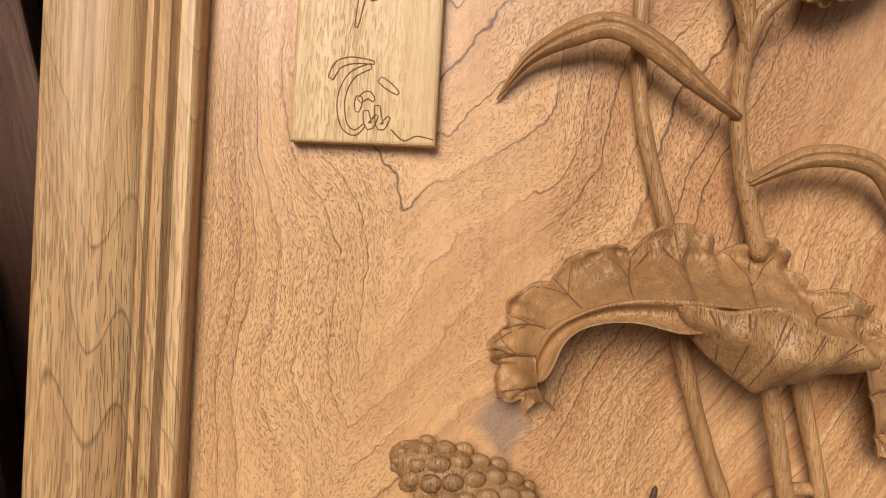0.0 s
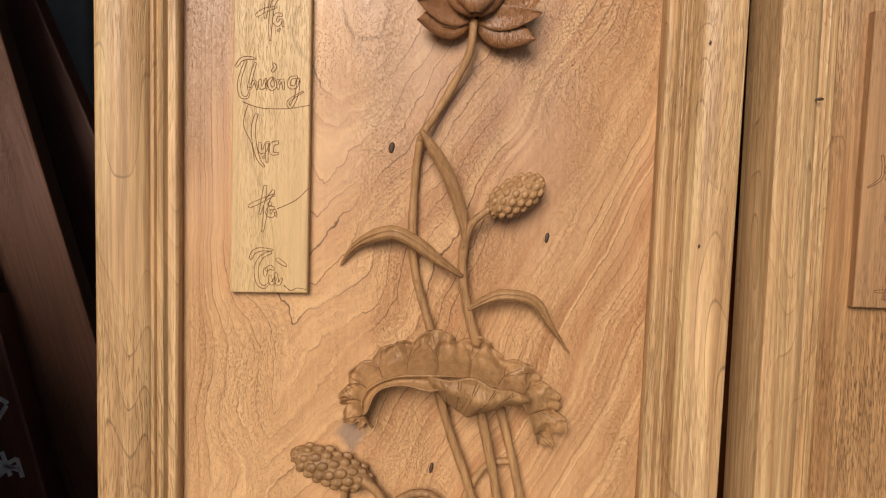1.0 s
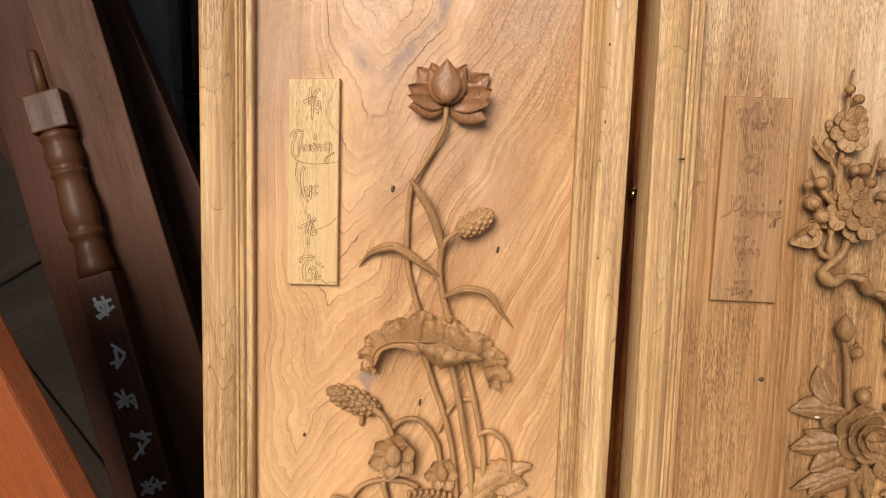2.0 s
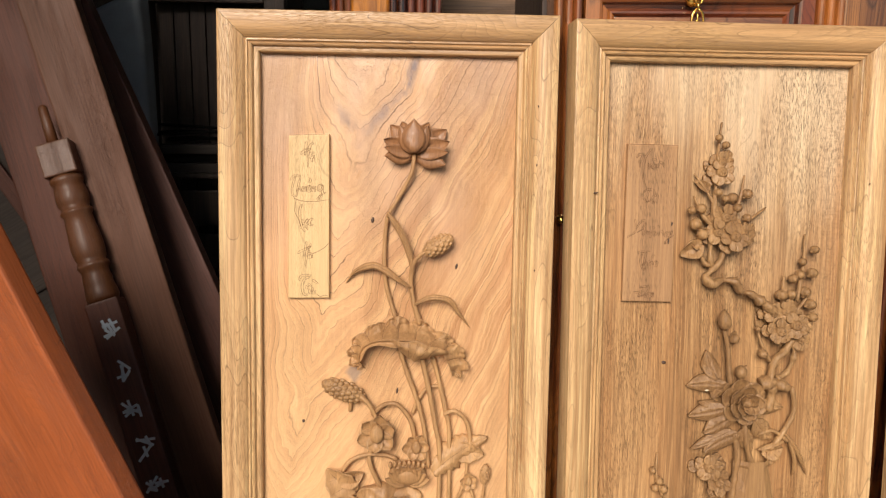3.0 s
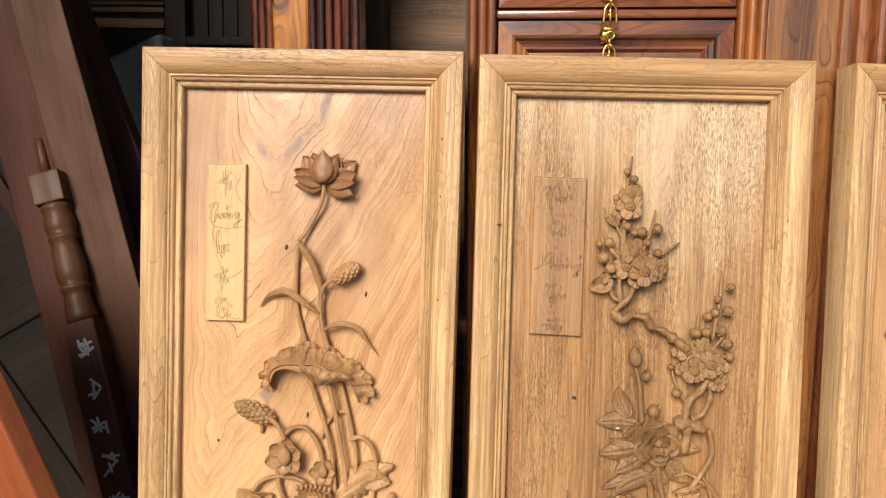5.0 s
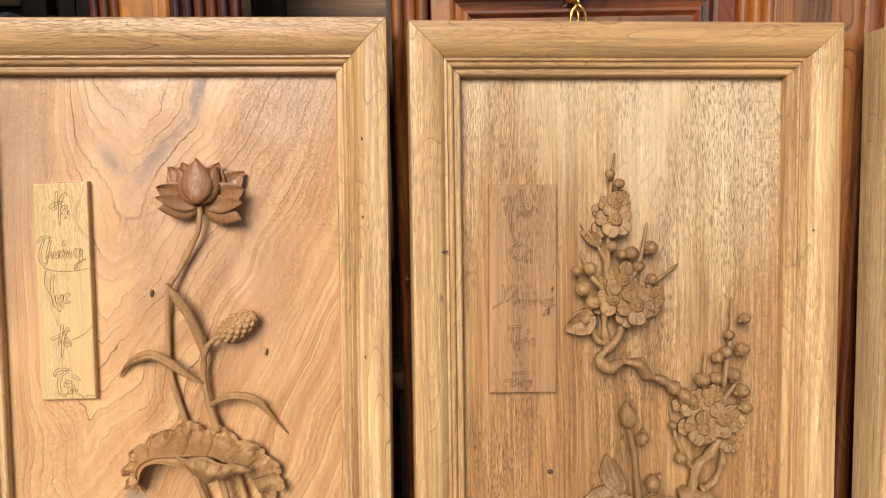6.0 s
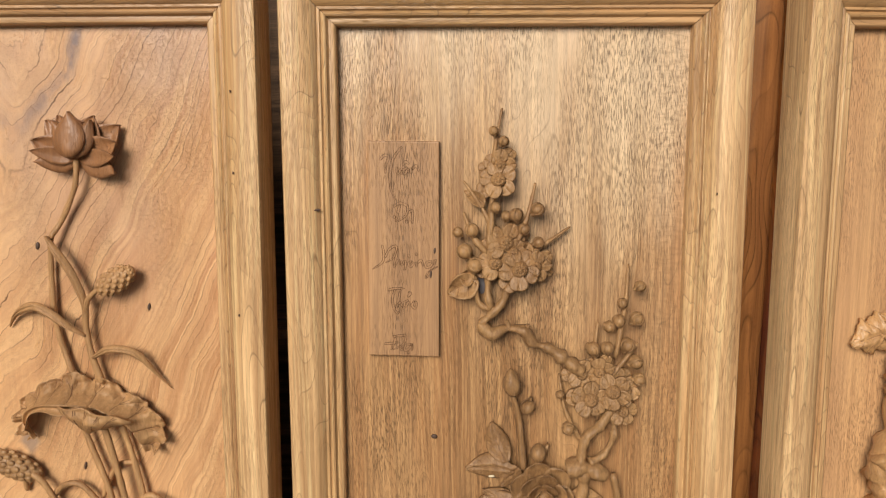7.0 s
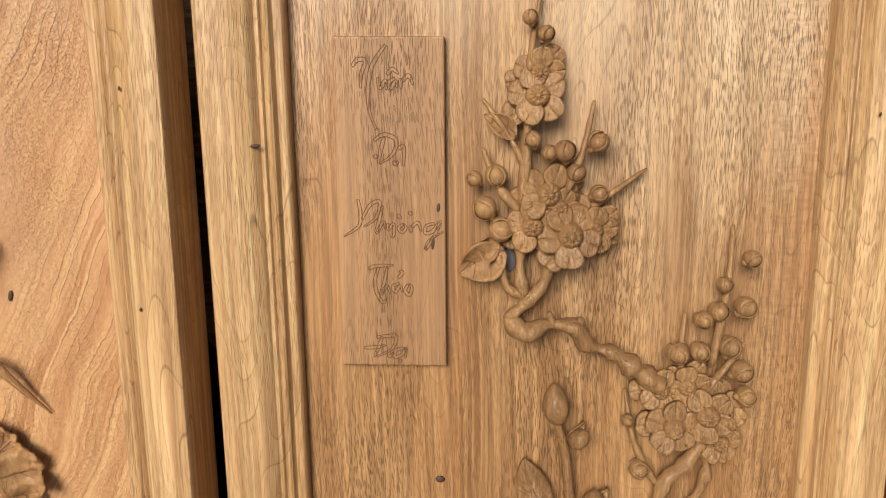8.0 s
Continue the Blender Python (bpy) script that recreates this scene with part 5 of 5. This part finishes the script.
def newel():
    """A square newel post with a turned length, leaning; painted marks on its square foot."""
    top, low = Vector((-0.435, 0.460, -0.172)), Vector((-0.222, 0.372, -0.8))
    a, b = LEAN @ top, LEAN @ low
    d = (b - a).normalized()
    end = a + d * (a.z / -d.z)
    s = LEAN.to_3x3() @ Vector((1, 0.12, 0.0))
    s = (s - d * s.dot(d)).normalized()
    n = s.cross(-d).normalized()
    if n.y > 0:
        n = -n
    L = (end - a).length
    m = Matrix.Translation(end) @ Matrix((s, -n, -d)).transposed().to_4x4()
    post = thing("newel_post", m, "turned reddish wooden newel post with painted marks, leaning", "newel post", "leaning timbers")
    h = 0.031
    part("top_block", box_bm(-h, h, -h, h, L - 0.065, L, 0.003), BALUSTER, post, smooth=False)
    prof = [(0.026, L - 0.064), (0.031, L - 0.070), (0.031, L - 0.076), (0.024, L - 0.082), (0.028, L - 0.095), (0.031, L - 0.108), (0.027, L - 0.122), (0.021, L - 0.130), (0.029, L - 0.134), (0.029, L - 0.139), (0.022, L - 0.144),
            (0.025, L - 0.165), (0.029, L - 0.190), (0.031, L - 0.210), (0.027, L - 0.228), (0.022, L - 0.236), (0.029, L - 0.240), (0.029, L - 0.246), (0.022, L - 0.252), (0.021, L - 0.262), (0.026, L - 0.272), (0.024, L - 0.280), (0.029, L - 0.296), (0.031, L - 0.306), (0.026, L - 0.316)]
    part("turning", lathe([(0.031 - 0.6 * (0.031 - r), z) for r, z in prof], 28), BALUSTER, post, "turned beads and coves")
    part("foot", box_bm(-h, h, -h, h, 0.0, L - 0.315, 0.004), POST, post, smooth=False)
    part("dowel", lathe([(0.011, L - 0.002), (0.010, L + 0.04), (0.009, L + 0.075), (0.006, L + 0.080)], 14), BALUSTER, post, m=Matrix.Translation((-0.004, 0.0, 0.0)))
    # five unreadable painted marks, each a few brush strokes
    rnd = random.Random(4)
    foot = [o for o in post.children if o.name.startswith("foot")][0]
    for k, dz in enumerate((0.372, 0.452, 0.525, 0.600, 0.672)):
        for q in range(7 if k % 2 == 0 else 5):
            ang = (0, 90, 40, 90, -35, 0, 60)[q] + rnd.uniform(-14, 14)
            ln = rnd.uniform(0.018, 0.036)
            cx, cz = rnd.uniform(-0.010, 0.010), L - dz + rnd.uniform(-0.013, 0.013)
            t = box_bm(-ln / 2, ln / 2, -0.0006, 0.0006, -0.0026, 0.0026, 0.0005)
            part("brush_stroke", t, PAINT, foot, smooth=False, m=Matrix.Translation((cx, -h - 0.0007, cz)) @ Matrix.Rotation(radians(ang), 4, "Y"))


newel()


def old_door():
    """A dark framed door leaf leaning at the far side."""
    m = LEAN @ Matrix.Translation((-0.53, 0.665, -0.377)) @ pose(0, 0, 0, 4, -32, 8)
    d = thing("door_leaf", m, "dark framed wooden door leaf leaning in shade", "door")
    for x0, x1 in ((-0.34, -0.25), (0.0, 0.11)):
        part("stile", box_bm(x0, x1, 0, 0.035, -0.85, 0.38, 0.004), SHADEWOOD, d, smooth=False)
    for z in (-0.84, -0.075, 0.30):
        part("rail", box_bm(-0.25, 0.0, 0.002, 0.033, z, z + 0.075, 0.004), DULLWOOD, d, smooth=False)
    for z0, z1 in ((-0.765, -0.075), (0.0, 0.30)):
        part("panel", box_bm(-0.25, 0.0, 0.012, 0.022, z0, z1), DULLWOOD, d, smooth=False)
    part("bead", box_bm(-0.036, -0.004, -0.004, 0.012, 0.012, 0.29, 0.003), DARKBEAM, d, "reddish bead along the panel", smooth=False)


old_door()


def dark_cabinet():
    m = LEAN @ Matrix.Translation((0, 1.7, 0)) @ pose(0, 0, 0, 5, 0, 0)
    c = thing("old_cabinet", m, "dark open wooden cabinet frame deep in shade", "cabinet")
    for x0, x1 in ((-0.74, -0.665), (-1.30, -1.22), (-0.28, -0.21)):
        part("post", box_bm(x0, x1, 0, 0.07, -1.43, 0.9, 0.005), SHADEWOOD, c, smooth=False)
    for z, hgt in ((0.39, 0.035), (0.445, 0.02), (0.47, 0.012), (0.80, 0.06)):
        part("rail", box_bm(-1.22, -0.74, -0.008, 0.05, z, z + hgt, 0.006), DARKWOOD_H, c, smooth=False)
    for z, hgt in ((0.335, 0.03), (0.80, 0.06)):
        part("rail", box_bm(-0.665, -0.28, 0.0, 0.05, z, z + hgt, 0.006), SHADEWOOD, c, smooth=False)
    for k in range(7):
        part("slat", box_bm(-0.655 + 0.055 * k, -0.655 + 0.055 * k + 0.05, 0.06, 0.075, -1.43, 0.85, 0.002), SHADEWOOD, c, smooth=False)
    part("back", box_bm(-1.30, -0.21, 0.40, 0.42, -1.43, 0.9), SHADEWOOD, c, smooth=False)


dark_cabinet()


def grey_slab():
    m = LEAN @ Matrix.Translation((-0.64, 1.2, -0.4)) @ pose(0, 0, 0, 5, -1, 0)
    bm = box_bm(-0.24, 0.14, 0, 0.10, -0.95, 0.655, 0.02)
    bmesh.ops.subdivide_edges(bm, edges=[e for e in bm.edges if e.calc_length() > 0.05], cuts=12)
    for q in bm.verts:
        # its top edge slopes
        q.co.z += max(0.0, q.co.z + 0.2) / 0.855 * (0.02 + 0.5 * (q.co.x - 0.14))
        q.co += Vector((noise.noise(q.co * 9), noise.noise(q.co * 7 + Vector((3, 0, 0))), noise.noise(q.co * 8 + Vector((0, 5, 0))))) * 0.012
    ob = part("padded_sheet", bm, GREY)
    ob.matrix_world = m
    tagged(ob, "slumped dusty blue-grey padded sheet leaning in shade", "packing sheet")


grey_slab()


def crate_pile():
    """A dark packing crate with offcuts and a coil of cable on it."""
    m = pose(0, 0, 0, 0, 0, 3)
    crate = thing("packing_crate", m, "dark slatted wooden packing crate deep in shade", "crate")
    for x0, x1 in ((-0.50, -0.45), (-0.21, -0.16)):
        part("corner_post", box_bm(x0, x1, 1.27, 1.31, 0.0, 0.94, 0.003), SHADEWOOD, crate, smooth=False)
    for k in range(7):
        part("slat", box_bm(-0.50, -0.16, 1.25, 1.268, 0.02 + 0.13 * k, 0.125 + 0.13 * k, 0.003), SHADEWOOD, crate, smooth=False)
    part("lid", box_bm(-0.51, -0.15, 1.25, 1.56, 0.94, 0.955, 0.003), SHADEWOOD, crate, smooth=False)
    for z, x0, x1, turn in ((0.955, -0.50, -0.18, 2.0), (0.983, -0.47, -0.15, -4.0), (1.011, -0.44, -0.20, 5.0)):
        o = part("timber_offcut", box_bm(x0, x1, -0.03, 0.03, 0.0, 0.027, 0.003), DULLWOOD, smooth=False)
        o.matrix_world = m @ pose(0, 1.32, z, 0, 0, turn)
        tagged(o, "short dusty dark wooden offcut lying on a crate", "offcut", "offcuts on the crate")
    pts = [(-330 + (70 + 6 * k) * math.cos(0.75 * k), 1330 + (45 + 4 * k) * math.sin(0.75 * k), 1042 + 2.2 * k + 5 * math.sin(1.3 * k)) for k in range(22)]
    c = part("cable", tube([(p[0], p[2], -p[1]) for p in pts], 4.0, 4.0, seg=7, steps=4), NEAR_BLACK)
    c.matrix_world = m
    tagged(c, "loosely coiled black cable lying on wooden offcuts", "cable")


crate_pile()


# added board: its near-black colour stands in for a dark shaded gap
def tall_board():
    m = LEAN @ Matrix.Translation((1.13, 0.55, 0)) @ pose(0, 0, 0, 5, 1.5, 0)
    ob = part("tall_board", box_bm(0.0, 0.285, 0, 0.03, -1.33, 0.8, 0.004), NEAR_BLACK, smooth=False)
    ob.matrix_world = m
    tagged(ob, "near-black board added in place of a dark gap", "board")


tall_board()

pier = part("wall_pier", box_bm(1.425, 1.80, 0.53, 0.95, 0.0, 3.1, 0.006), PIER, smooth=False)
tagged(pier, "grey rendered workshop pier in shade", "pier", kind="structure")
